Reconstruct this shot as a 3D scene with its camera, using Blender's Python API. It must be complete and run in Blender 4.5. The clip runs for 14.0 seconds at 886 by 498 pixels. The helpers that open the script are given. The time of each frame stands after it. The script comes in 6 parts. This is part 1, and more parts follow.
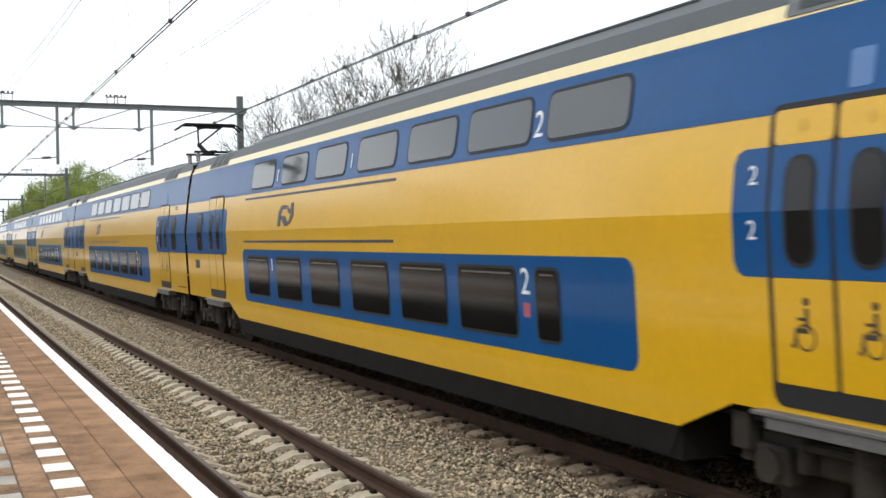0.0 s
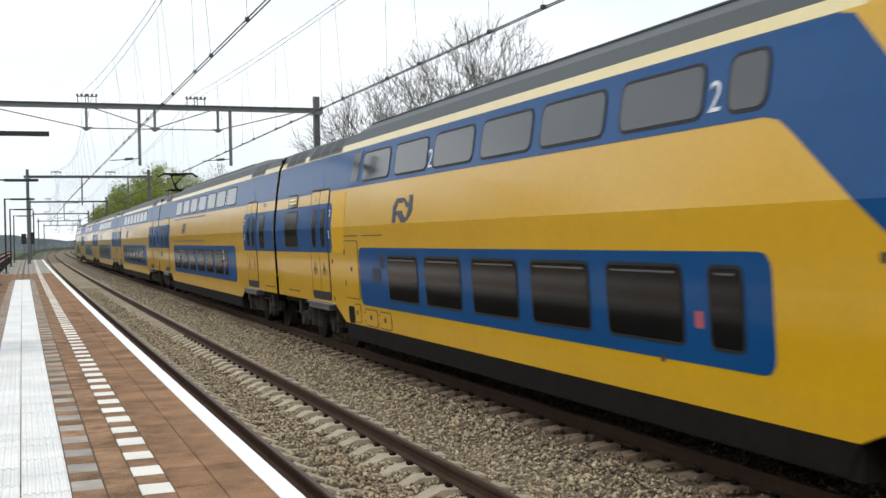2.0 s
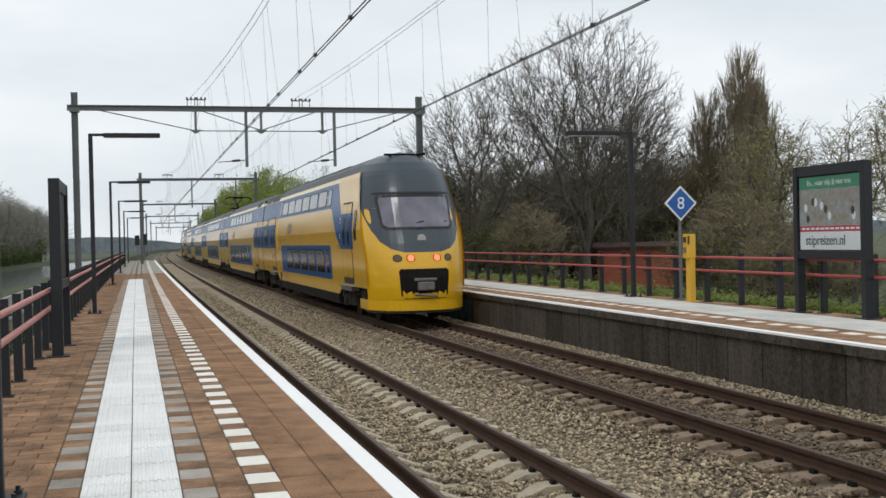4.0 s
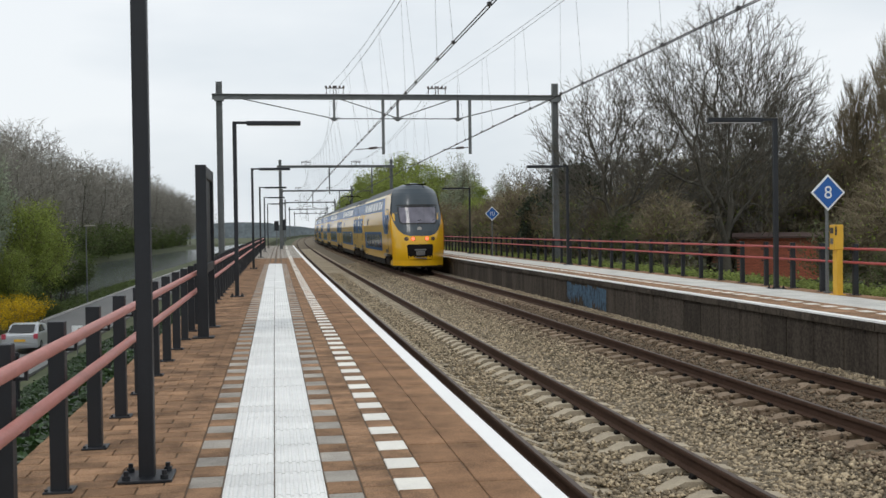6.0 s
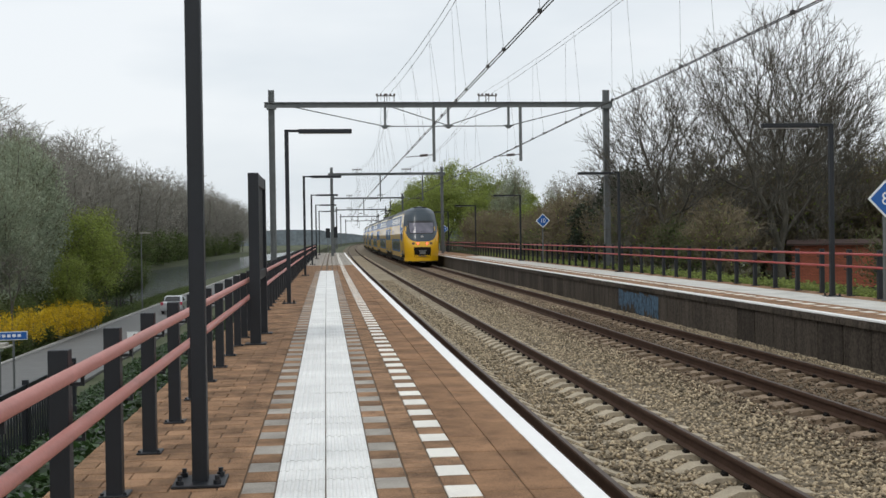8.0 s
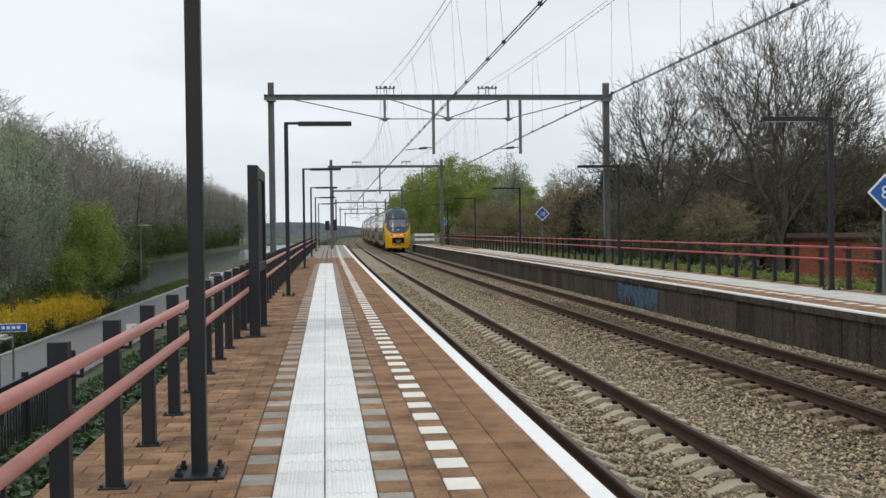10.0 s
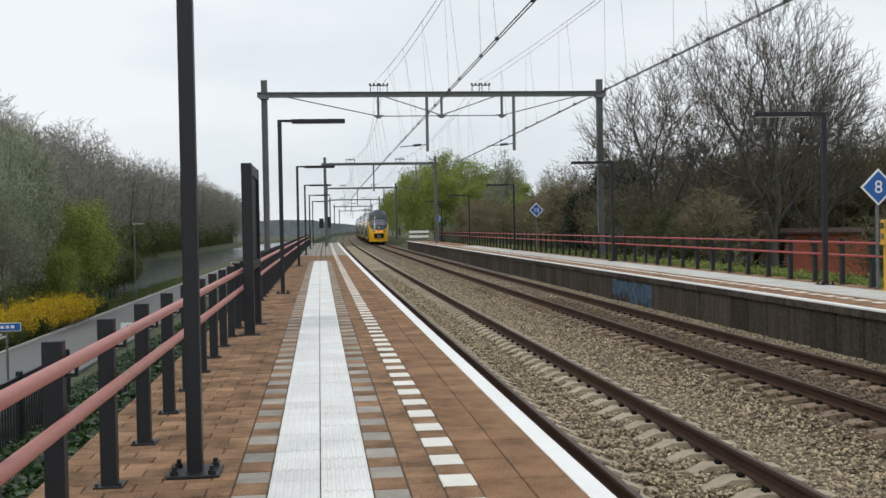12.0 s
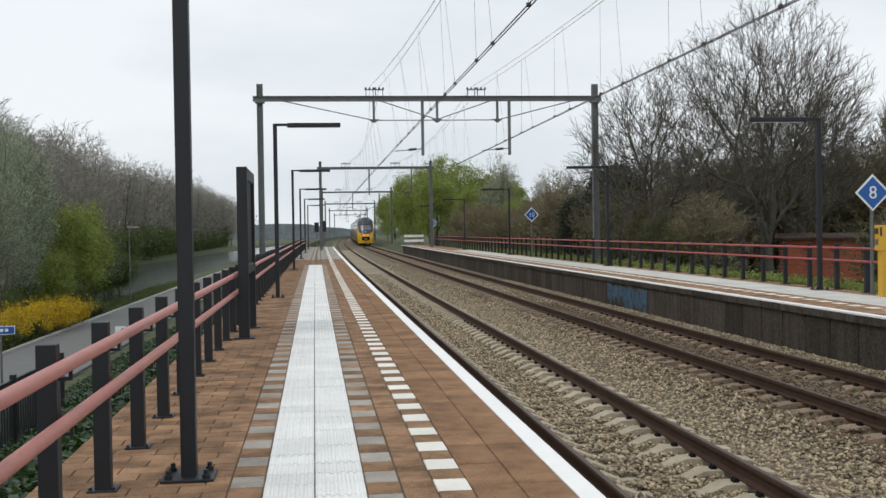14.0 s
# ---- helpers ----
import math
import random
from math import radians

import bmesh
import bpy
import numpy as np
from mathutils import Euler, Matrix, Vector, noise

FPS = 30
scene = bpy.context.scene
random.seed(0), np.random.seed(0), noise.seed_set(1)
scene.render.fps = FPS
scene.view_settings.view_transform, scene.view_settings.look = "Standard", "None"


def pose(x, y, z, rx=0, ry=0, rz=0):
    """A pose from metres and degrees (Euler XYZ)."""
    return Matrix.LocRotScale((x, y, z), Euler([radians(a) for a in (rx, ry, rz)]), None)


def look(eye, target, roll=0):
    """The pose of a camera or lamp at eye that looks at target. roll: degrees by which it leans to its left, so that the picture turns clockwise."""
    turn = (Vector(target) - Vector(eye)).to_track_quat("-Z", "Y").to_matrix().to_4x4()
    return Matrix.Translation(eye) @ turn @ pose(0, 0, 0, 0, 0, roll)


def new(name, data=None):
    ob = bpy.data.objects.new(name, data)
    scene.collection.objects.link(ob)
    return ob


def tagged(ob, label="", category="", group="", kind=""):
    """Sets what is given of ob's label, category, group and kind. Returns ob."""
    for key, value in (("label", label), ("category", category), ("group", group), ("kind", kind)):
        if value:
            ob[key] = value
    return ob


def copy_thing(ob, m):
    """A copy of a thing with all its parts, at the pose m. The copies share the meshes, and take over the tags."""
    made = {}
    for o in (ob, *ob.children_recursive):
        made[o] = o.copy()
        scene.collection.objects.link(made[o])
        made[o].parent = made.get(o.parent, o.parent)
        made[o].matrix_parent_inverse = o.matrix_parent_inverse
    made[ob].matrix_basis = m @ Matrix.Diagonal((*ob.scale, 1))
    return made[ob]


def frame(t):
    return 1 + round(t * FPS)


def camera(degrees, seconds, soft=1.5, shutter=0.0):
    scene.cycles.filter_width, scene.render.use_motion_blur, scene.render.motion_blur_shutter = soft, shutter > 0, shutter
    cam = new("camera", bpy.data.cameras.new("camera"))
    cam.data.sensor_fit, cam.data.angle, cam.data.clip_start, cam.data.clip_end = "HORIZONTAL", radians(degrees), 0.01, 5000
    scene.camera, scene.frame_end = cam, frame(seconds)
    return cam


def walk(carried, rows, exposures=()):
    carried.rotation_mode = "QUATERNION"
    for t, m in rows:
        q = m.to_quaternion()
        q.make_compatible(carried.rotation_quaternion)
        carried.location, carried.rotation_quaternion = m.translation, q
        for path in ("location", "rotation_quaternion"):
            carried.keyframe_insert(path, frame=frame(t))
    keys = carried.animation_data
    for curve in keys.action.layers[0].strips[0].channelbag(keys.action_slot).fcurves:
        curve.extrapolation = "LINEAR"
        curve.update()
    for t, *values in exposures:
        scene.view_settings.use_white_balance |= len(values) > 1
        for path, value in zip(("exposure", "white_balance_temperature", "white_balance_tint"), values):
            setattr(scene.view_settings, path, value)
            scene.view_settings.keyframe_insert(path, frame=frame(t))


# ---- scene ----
cam = camera(44.0, 14.0, soft=1.5, shutter=0.2)
walk(cam, [
    (0.0, pose(-0.01, -0.22, 1.75, 89.23, 0.92, -24.47)),
    (0.5, pose(-0.02, -0.20, 1.74, 89.09, 0.83, -22.36)),
    (1.0, pose(-0.03, -0.18, 1.74, 88.74, 0.76, -21.61)),
    (1.5, pose(-0.02, -0.17, 1.71, 89.08, 1.24, -21.59)),
    (2.0, pose(0.02, -0.16, 1.67, 89.32, 1.12, -20.53)),
    (4.3, pose(0.05, -0.06, 1.58, 89.35, 1.13, -13.86)),
    (4.5, pose(0.07, -0.06, 1.57, 89.12, 0.94, -12.90)),
    (5.0, pose(0.04, -0.02, 1.58, 88.64, 0.96, -11.36)),
    (5.5, pose(0.00, 0.00, 1.60, 88.62, 0.88, -9.81)),
    (6.0, pose(0.00, 0.00, 1.60, 88.96, 0.78, -8.25)),
    (6.5, pose(0.00, 0.00, 1.60, 88.76, 0.90, -6.82)),
    (7.0, pose(0.00, 0.00, 1.60, 89.23, 0.75, -6.04)),
    (7.5, pose(0.00, 0.00, 1.60, 89.54, 0.68, -5.76)),
    (8.0, pose(0.00, 0.00, 1.60, 89.37, 0.83, -5.61)),
    (10.5, pose(0.00, 0.00, 1.60, 88.99, 0.70, -5.64)),
    (11.0, pose(0.00, 0.00, 1.60, 89.31, 0.97, -5.53)),
    (11.5, pose(0.00, 0.00, 1.60, 89.17, 0.96, -5.46)),
    (12.0, pose(0.00, 0.00, 1.60, 88.83, 1.02, -5.94)),
    (12.5, pose(0.00, 0.00, 1.60, 88.73, 1.02, -6.18)),
    (13.0, pose(0.00, 0.00, 1.60, 89.12, 1.04, -6.59)),
    (13.5, pose(0.00, 0.00, 1.60, 89.06, 0.78, -6.39)),
    (14.0, pose(0.00, 0.00, 1.60, 89.05, 0.86, -6.19))],
    exposures=[(0.0, 0.62), (1.0, 0.40), (2.2, 0.26), (4.3, -0.06), (14.0, -0.06)])

# ---- world and light: bright overcast sky ----
SUN_EL, SUN_ROT = radians(48), radians(140)
world = bpy.data.worlds.new("overcast_sky")
scene.world = world
world.use_nodes = True
wn, wl = world.node_tree.nodes, world.node_tree.links
wn.clear()
w_out = wn.new("ShaderNodeOutputWorld")
w_bg = wn.new("ShaderNodeBackground")
w_sky = wn.new("ShaderNodeTexSky")
w_sky.sky_type = "NISHITA"
w_sky.sun_disc = False
w_sky.sun_elevation, w_sky.sun_rotation = SUN_EL, SUN_ROT
w_sky.dust_density = 3.0
w_gain = wn.new("ShaderNodeVectorMath")
w_gain.operation = "SCALE"
w_gain.inputs["Scale"].default_value = 0.10
w_co = wn.new("ShaderNodeTexCoord")
w_map = wn.new("ShaderNodeMapping")
w_map.inputs["Scale"].default_value = (1.2, 1.2, 4.0)
w_noise = wn.new("ShaderNodeTexNoise")
w_noise.inputs["Scale"].default_value = 1.6
w_noise.inputs["Detail"].default_value = 5.0
w_ramp = wn.new("ShaderNodeValToRGB")
w_ramp.color_ramp.elements[0].position = 0.32
w_ramp.color_ramp.elements[0].color = (0.70, 0.77, 0.83, 1)
w_ramp.color_ramp.elements[1].position = 0.62
w_ramp.color_ramp.elements[1].color = (0.93, 0.97, 1.0, 1)
w_mix = wn.new("ShaderNodeMix")
w_mix.data_type = "RGBA"
w_mix.inputs["Factor"].default_value = 0.9
wl.new(w_co.outputs["Generated"], w_map.inputs["Vector"])
wl.new(w_map.outputs["Vector"], w_noise.inputs["Vector"])
wl.new(w_noise.outputs["Fac"], w_ramp.inputs["Fac"])
wl.new(w_sky.outputs["Color"], w_gain.inputs[0])
wl.new(w_gain.outputs["Vector"], w_mix.inputs["A"])
wl.new(w_ramp.outputs["Color"], w_mix.inputs["B"])
wl.new(w_mix.outputs["Result"], w_bg.inputs["Color"])
w_bg.inputs["Strength"].default_value = 1.06
wl.new(w_bg.outputs["Background"], w_out.inputs["Surface"])

sun = new("sun", bpy.data.lights.new("sun", "SUN"))
sun.data.energy = 0.8
sun.data.angle = radians(14)
sun.data.color = (1.0, 0.97, 0.92)
sun.matrix_basis = look((-18, -20, 30), (0, 0, 0))

# ---- materials ----
def mat(name, col, rough=0.6, metal=0.0, vary=0.25, scale=6.0, bump=0.0, fine=60.0, second=None, spec=0.5, piece=0.0, coat=0.0, stretch=None, fixed=False, through_leaf=0.0, spread=0.2):
    """A surface with variation at two scales and, for pieces, from piece to piece."""
    m = bpy.data.materials.new(name)
    m.use_nodes = True
    n, l = m.node_tree.nodes, m.node_tree.links
    b = n["Principled BSDF"]
    co = n.new("ShaderNodeTexCoord")
    big = n.new("ShaderNodeTexNoise")
    big.inputs["Scale"].default_value = scale
    big.inputs["Detail"].default_value = 6.0
    big.inputs["Roughness"].default_value = 0.65
    small = n.new("ShaderNodeTexNoise")
    small.inputs["Scale"].default_value = fine
    small.inputs["Detail"].default_value = 3.0
    where = n.new("ShaderNodeNewGeometry").outputs["Position"] if fixed else co.outputs["Object"]
    if stretch:
        mp = n.new("ShaderNodeMapping")
        mp.inputs["Scale"].default_value = stretch
        l.new(where, mp.inputs["Vector"])
        l.new(mp.outputs["Vector"], big.inputs["Vector"])
    else:
        l.new(where, big.inputs["Vector"])
    l.new(where, small.inputs["Vector"])
    ramp = n.new("ShaderNodeValToRGB")
    lo = [c * (1 - vary) for c in col]
    hi = second if second else [min(1, c * (1 + vary)) for c in col]
    ramp.color_ramp.elements[0].position, ramp.color_ramp.elements[1].position = 0.5 - spread, 0.5 + spread
    ramp.color_ramp.elements[0].color = (*lo, 1)
    ramp.color_ramp.elements[1].color = (*hi, 1)
    add = n.new("ShaderNodeMath")
    add.operation = "MULTIPLY_ADD"
    add.inputs[1].default_value = 0.45
    half = n.new("ShaderNodeMath")
    half.operation = "MULTIPLY"
    half.inputs[1].default_value = 0.55
    l.new(big.outputs["Fac"], half.inputs[0])
    l.new(small.outputs["Fac"], add.inputs[0])
    l.new(half.outputs[0], add.inputs[2])
    l.new(add.outputs[0], ramp.inputs["Fac"])
    last = ramp.outputs["Color"]
    if piece:
        if piece > 0:
            src = n.new("ShaderNodeObjectInfo").outputs["Random"]
        else:
            src = n.new("ShaderNodeNewGeometry").outputs["Random Per Island"]
        rng = n.new("ShaderNodeMapRange")
        rng.inputs["To Min"].default_value = 1 - abs(piece)
        rng.inputs["To Max"].default_value = 1 + abs(piece)
        l.new(src, rng.inputs["Value"])
        mul = n.new("ShaderNodeVectorMath")
        mul.operation = "SCALE"
        l.new(last, mul.inputs[0])
        l.new(rng.outputs["Result"], mul.inputs["Scale"])
        last = mul.outputs["Vector"]
    l.new(last, b.inputs["Base Color"])
    b.inputs["Roughness"].default_value = rough
    b.inputs["Metallic"].default_value = metal
    b.inputs["Specular IOR Level"].default_value = spec
    b.inputs["Coat Weight"].default_value = coat
    b.inputs["Coat Roughness"].default_value = 0.10
    if bump:
        bp = n.new("ShaderNodeBump")
        bp.inputs["Strength"].default_value = bump
        bp.inputs["Distance"].default_value = 0.01
        l.new(add.outputs[0], bp.inputs["Height"])
        l.new(bp.outputs["Normal"], b.inputs["Normal"])
    if through_leaf:
        tr = n.new("ShaderNodeBsdfTranslucent")
        mx = n.new("ShaderNodeMixShader")
        mx.inputs["Fac"].default_value = through_leaf
        l.new(last, tr.inputs["Color"])
        l.new(b.outputs["BSDF"], mx.inputs[1])
        l.new(tr.outputs["BSDF"], mx.inputs[2])
        l.new(mx.outputs["Shader"], n["Material Output"].inputs["Surface"])
    return m


def glow(name, col, strength):
    m = bpy.data.materials.new(name)
    m.use_nodes = True
    b = m.node_tree.nodes["Principled BSDF"]
    b.inputs["Base Color"].default_value = (*col, 1)
    b.inputs["Emission Color"].default_value = (*col, 1)
    b.inputs["Emission Strength"].default_value = strength
    return m


BRICK = mat("brown_paver", (0.262, 0.156, 0.090), 0.9, vary=0.55, scale=2.2, bump=0.9, fine=95, spread=0.11, piece=0.22, fixed=True, spec=0.2)
BRICKJ = mat("brown_paver_field", (0.262, 0.156, 0.090), 0.9, vary=0.55, scale=2.2, bump=0.9, fine=95, spread=0.11, piece=-0.22, fixed=True, spec=0.2)
SLAB = mat("brown_edge_slab", (0.258, 0.146, 0.080), 0.9, vary=0.5, scale=1.6, bump=0.8, fine=95, spread=0.11, piece=0.12, fixed=True, spec=0.2)
SLABJ = mat("brown_edge_slab_far", (0.258, 0.146, 0.080), 0.9, vary=0.5, scale=1.6, bump=0.8, fine=95, spread=0.11, piece=-0.12, fixed=True, spec=0.2)
JOINT = mat("paving_sand", (0.115, 0.080, 0.052), 0.95, fixed=True, vary=0.4, scale=5, bump=0.4)
GREYP = mat("grey_paver", (0.35, 0.32, 0.28), 0.9, fixed=True, spec=0.2, vary=0.35, scale=2, bump=0.5, fine=90, spread=0.12, piece=0.12)
GREYJ = mat("grey_paver_far", (0.35, 0.32, 0.28), 0.9, fixed=True, spec=0.2, vary=0.35, scale=2, bump=0.5, fine=90, spread=0.12, piece=-0.12)
WHITET = mat("white_ribbed_tile", (0.79, 0.79, 0.77), 0.7, vary=0.16, scale=1.2, bump=0.3, fine=60, piece=0.06, fixed=True, spec=0.3)
WHITEJ = mat("white_ribbed_tile_far", (0.79, 0.79, 0.77), 0.7, vary=0.16, scale=1.2, bump=0.3, fine=60, piece=-0.06, fixed=True, spec=0.3)
PALET = mat("pale_concrete_tile", (0.58, 0.57, 0.53), 0.8, vary=0.25, scale=1.2, bump=0.3, fine=60, piece=0.08, fixed=True, spec=0.3)
PALETJ = mat("pale_concrete_tile_far", (0.58, 0.57, 0.53), 0.8, vary=0.25, scale=1.2, bump=0.3, fine=60, piece=-0.08, fixed=True, spec=0.3)
WHITEP = mat("white_line_paint", (0.91, 0.90, 0.88), 0.6, vary=0.05, scale=3, bump=0.15, fine=70, fixed=True, spec=0.2)
DASHP = mat("white_dash_tile", (0.80, 0.77, 0.70), 0.7, vary=0.14, scale=3, bump=0.3, piece=0.06, fixed=True, spec=0.3)
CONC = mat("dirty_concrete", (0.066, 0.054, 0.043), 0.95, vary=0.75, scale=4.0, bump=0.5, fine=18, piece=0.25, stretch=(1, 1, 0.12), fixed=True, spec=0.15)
CONCL = mat("light_concrete", (0.36, 0.34, 0.30), 0.9, vary=0.25, scale=2, bump=0.4, fine=40)
SLEEP = mat("concrete_sleeper", (0.43, 0.365, 0.27), 0.9, vary=0.3, scale=5, bump=0.5, fine=60, piece=0.12, fixed=True, spec=0.2)
SLEEPJ = mat("concrete_sleeper_far", (0.43, 0.365, 0.27), 0.9, vary=0.3, scale=5, bump=0.5, fine=60, piece=-0.12, fixed=True, spec=0.2)
SLEEPR = mat("rusty_sleeper", (0.24, 0.178, 0.124), 0.9, vary=0.35, scale=5, bump=0.5, fine=60, piece=0.12, fixed=True, spec=0.2)
SLEEPRJ = mat("rusty_sleeper_far", (0.24, 0.178, 0.124), 0.9, vary=0.35, scale=5, bump=0.5, fine=60, piece=-0.12, fixed=True, spec=0.2)
RAILM = mat("rusty_rail", (0.068, 0.040, 0.028), 0.85, 0.0, spec=0.12, vary=0.3, scale=3, bump=0.2, fine=40)
RAILTOP = mat("worn_rail_head", (0.085, 0.06, 0.046), 0.55, 0.0, spec=0.3, vary=0.2, scale=3, fine=30)
BALL = mat("grey_ballast", (0.17, 0.14, 0.10), 0.95, vary=0.6, scale=9, bump=1.0, fine=28, fixed=True, spec=0.2)
STONE = mat("ballast_stone", (0.335, 0.268, 0.178), 0.9, vary=0.4, scale=14, bump=0.4, piece=-0.65)
STONEB = mat("brown_ballast_stone", (0.165, 0.118, 0.076), 0.9, vary=0.35, scale=14, bump=0.4, piece=-0.6)
DARKST = mat("anthracite_steel", (0.009, 0.011, 0.015), 0.5, 0.0, vary=0.25, scale=8, fine=90, bump=0.05)
GALV = mat("weathered_galvanised_steel", (0.15, 0.16, 0.16), 0.6, 0.35, vary=0.25, scale=3, fine=40)
PINK = mat("faded_red_rail_paint", (0.46, 0.18, 0.15), 0.5, vary=0.15, scale=5, fine=60)
REDR = mat("red_rail_paint", (0.40, 0.065, 0.060), 0.5, vary=0.2, scale=5, fine=60)
WIRE = mat("dark_copper_wire", (0.05, 0.05, 0.05), 0.6, 0.4, vary=0.2)
INSUL = mat("brown_insulator", (0.06, 0.045, 0.04), 0.3, vary=0.2)
GRASS = mat("grass_soil", (0.055, 0.075, 0.028), 0.95, vary=0.5, scale=0.6, bump=0.8, fine=12, second=(0.10, 0.11, 0.05))
ASPH = mat("asphalt", (0.155, 0.155, 0.152), 0.9, vary=0.15, scale=1.5, bump=0.3, fine=60)
KERB = mat("kerb_concrete", (0.42, 0.41, 0.39), 0.9, vary=0.2, scale=3)
WATER = mat("canal_water", (0.10, 0.115, 0.12), 0.12, vary=0.2, scale=0.4, bump=0.25, fine=2.5, spec=0.6)
BARK = mat("grey_brown_bark", (0.085, 0.078, 0.062), 0.95, vary=0.4, scale=3, bump=0.5, fine=20)
TWIG = mat("brown_twigs", (0.118, 0.108, 0.088), 0.95, vary=0.3, scale=3)
# lighter and greyer than TWIG: the distance haze is put into this colour
TWIGF = mat("haze_paled_brown_twigs", (0.235, 0.222, 0.190), 0.95, vary=0.3, scale=3)
TWIGG = mat("olive_twigs", (0.14, 0.132, 0.075), 0.95, vary=0.3, scale=3)
SHRUBT = mat("warm_shrub_twigs", (0.185, 0.150, 0.095), 0.95, vary=0.3, scale=3)
LEAFG = mat("fresh_green_leaves", (0.27, 0.325, 0.075), 0.8, vary=0.35, scale=0.9, piece=-0.4, through_leaf=0.45)
LEAFW = mat("grey_green_willow_leaves", (0.34, 0.385, 0.275), 0.85, vary=0.25, scale=0.8, piece=-0.22, through_leaf=0.45)
LEAFD = mat("dark_evergreen_leaves", (0.022, 0.034, 0.016), 0.8, vary=0.4, scale=1.0, piece=-0.4)
LEAFB = mat("green_shrub_leaves", (0.10, 0.135, 0.042), 0.8, vary=0.4, scale=1.0, piece=-0.4, through_leaf=0.45)
GRASSL = mat("pale_grass_blades", (0.25, 0.30, 0.085), 0.85, vary=0.35, scale=1.5, piece=-0.35, through_leaf=0.5)
IVY = mat("ivy_leaves", (0.029, 0.060, 0.016), 0.42, vary=0.4, scale=3, piece=-0.7, through_leaf=0.25)
FORSY = mat("yellow_forsythia_blossom", (0.62, 0.43, 0.02), 0.8, vary=0.3, scale=1.5, piece=-0.3, through_leaf=0.45)
YEL = mat("train_yellow_paint", (0.72, 0.40, 0.004), 0.4, vary=0.07, scale=1.1, fine=14, coat=0.8, spec=0.35)
YELF = mat("fresh_yellow_paint", (0.78, 0.43, 0.003), 0.5, vary=0.05, scale=1.1, fine=14, coat=0.4, spec=0.2)
BLUE = mat("train_blue_paint", (0.001, 0.072, 0.235), 0.5, vary=0.10, scale=1.1, fine=14, coat=0.45, spec=0.12)
CREAM = mat("train_cream_paint", (0.80, 0.66, 0.34), 0.35, vary=0.06, scale=1.1, fine=14, coat=0.3)
ROOFG = mat("train_roof_grey", (0.040, 0.048, 0.052), 0.5, vary=0.2, scale=1.2, fine=14, bump=0.05)
GRILLE = mat("grille_dark_grey", (0.034, 0.038, 0.040), 0.6, vary=0.3, scale=6)
GRILLEF = mat("grille_frame_grey", (0.115, 0.125, 0.13), 0.55, vary=0.2, scale=3)
MASK = mat("cab_mask_slate_paint", (0.026, 0.042, 0.056), 0.45, vary=0.1, scale=1.2, fine=14, coat=0.3)
UNDER = mat("underframe_black_grime", (0.012, 0.010, 0.009), 0.9, spec=0.15, vary=0.5, scale=4, bump=0.3)
BOGIE = mat("bogie_brown_dust", (0.036, 0.030, 0.025), 0.9, spec=0.2, vary=0.5, scale=5, bump=0.4)
STEPM = mat("step_grey_metal", (0.16, 0.155, 0.15), 0.55, 0.4, vary=0.3, scale=6)
RUBBER = mat("black_rubber", (0.012, 0.012, 0.013), 0.6, vary=0.3)
GLASSU = mat("upper_tinted_glass", (0.030, 0.034, 0.037), 0.06, vary=0.15, scale=0.9, fine=3, spec=0.9)
GLASSL = mat("lower_dark_glass", (0.008, 0.008, 0.008), 0.10, vary=0.3, scale=0.9, fine=3, spec=0.35)
LOGOB = mat("logo_dark_blue", (0.030, 0.040, 0.075), 0.4, vary=0.1)
WHITEM = mat("white_lettering", (0.80, 0.82, 0.84), 0.5, vary=0.05)
DARKM = mat("dark_lettering", (0.05, 0.04, 0.03), 0.6, vary=0.2)
REDM = mat("small_red_mark", (0.45, 0.10, 0.12), 0.5, vary=0.1)
AMBER = glow("amber_display_text", (0.9, 0.62, 0.05), 0.8)
TAIL = glow("red_tail_lamp", (1.0, 0.13, 0.05), 2.2)
SIGNB = mat("sign_blue", (0.012, 0.10, 0.36), 0.4, vary=0.08)
SIGNW = mat("sign_white", (0.75, 0.77, 0.78), 0.45, vary=0.05)
YBOX = mat("yellow_cabinet_paint", (0.66, 0.38, 0.035), 0.45, vary=0.12, scale=3)
HOUSEB = mat("red_house_brick", (0.20, 0.085, 0.058), 0.9, vary=0.3, scale=2, bump=0.3, fine=30)
SHEDB = mat("orange_red_brick", (0.42, 0.12, 0.07), 0.9, vary=0.3, scale=2, bump=0.3, fine=30, piece=0.15)
ROOFT = mat("roof_tiles", (0.085, 0.05, 0.042), 0.85, vary=0.3, scale=3, bump=0.5, fine=16)
SILVER = mat("silver_car_paint", (0.50, 0.52, 0.54), 0.3, 0.5, vary=0.05, coat=0.6)
GRAFB = mat("blue_graffiti", (0.035, 0.070, 0.11), 0.8, vary=0.8, scale=4, fine=9, second=(0.075, 0.15, 0.23), spread=0.12, stretch=(1, 2.5, 0.5))
POSTG = mat("poster_green", (0.05, 0.22, 0.13), 0.5, vary=0.15)
POSTF = mat("poster_field", (0.42, 0.30, 0.10), 0.5, vary=0.5, scale=5, fine=14, second=(0.30, 0.36, 0.42))
POSTW = mat("poster_white", (0.62, 0.66, 0.66), 0.5, vary=0.05)
POSTR = mat("poster_red", (0.42, 0.05, 0.08), 0.5, vary=0.1)


# ---- mesh helpers ----
def bend(y):
    """Sideways run of the line: it bears slightly left, then curves to the right."""
    return -0.0095 * y + 2.8e-5 * y * y + 6e-8 * y ** 3


def slope(y):
    return -0.0095 + 5.6e-5 * y + 1.8e-7 * y * y


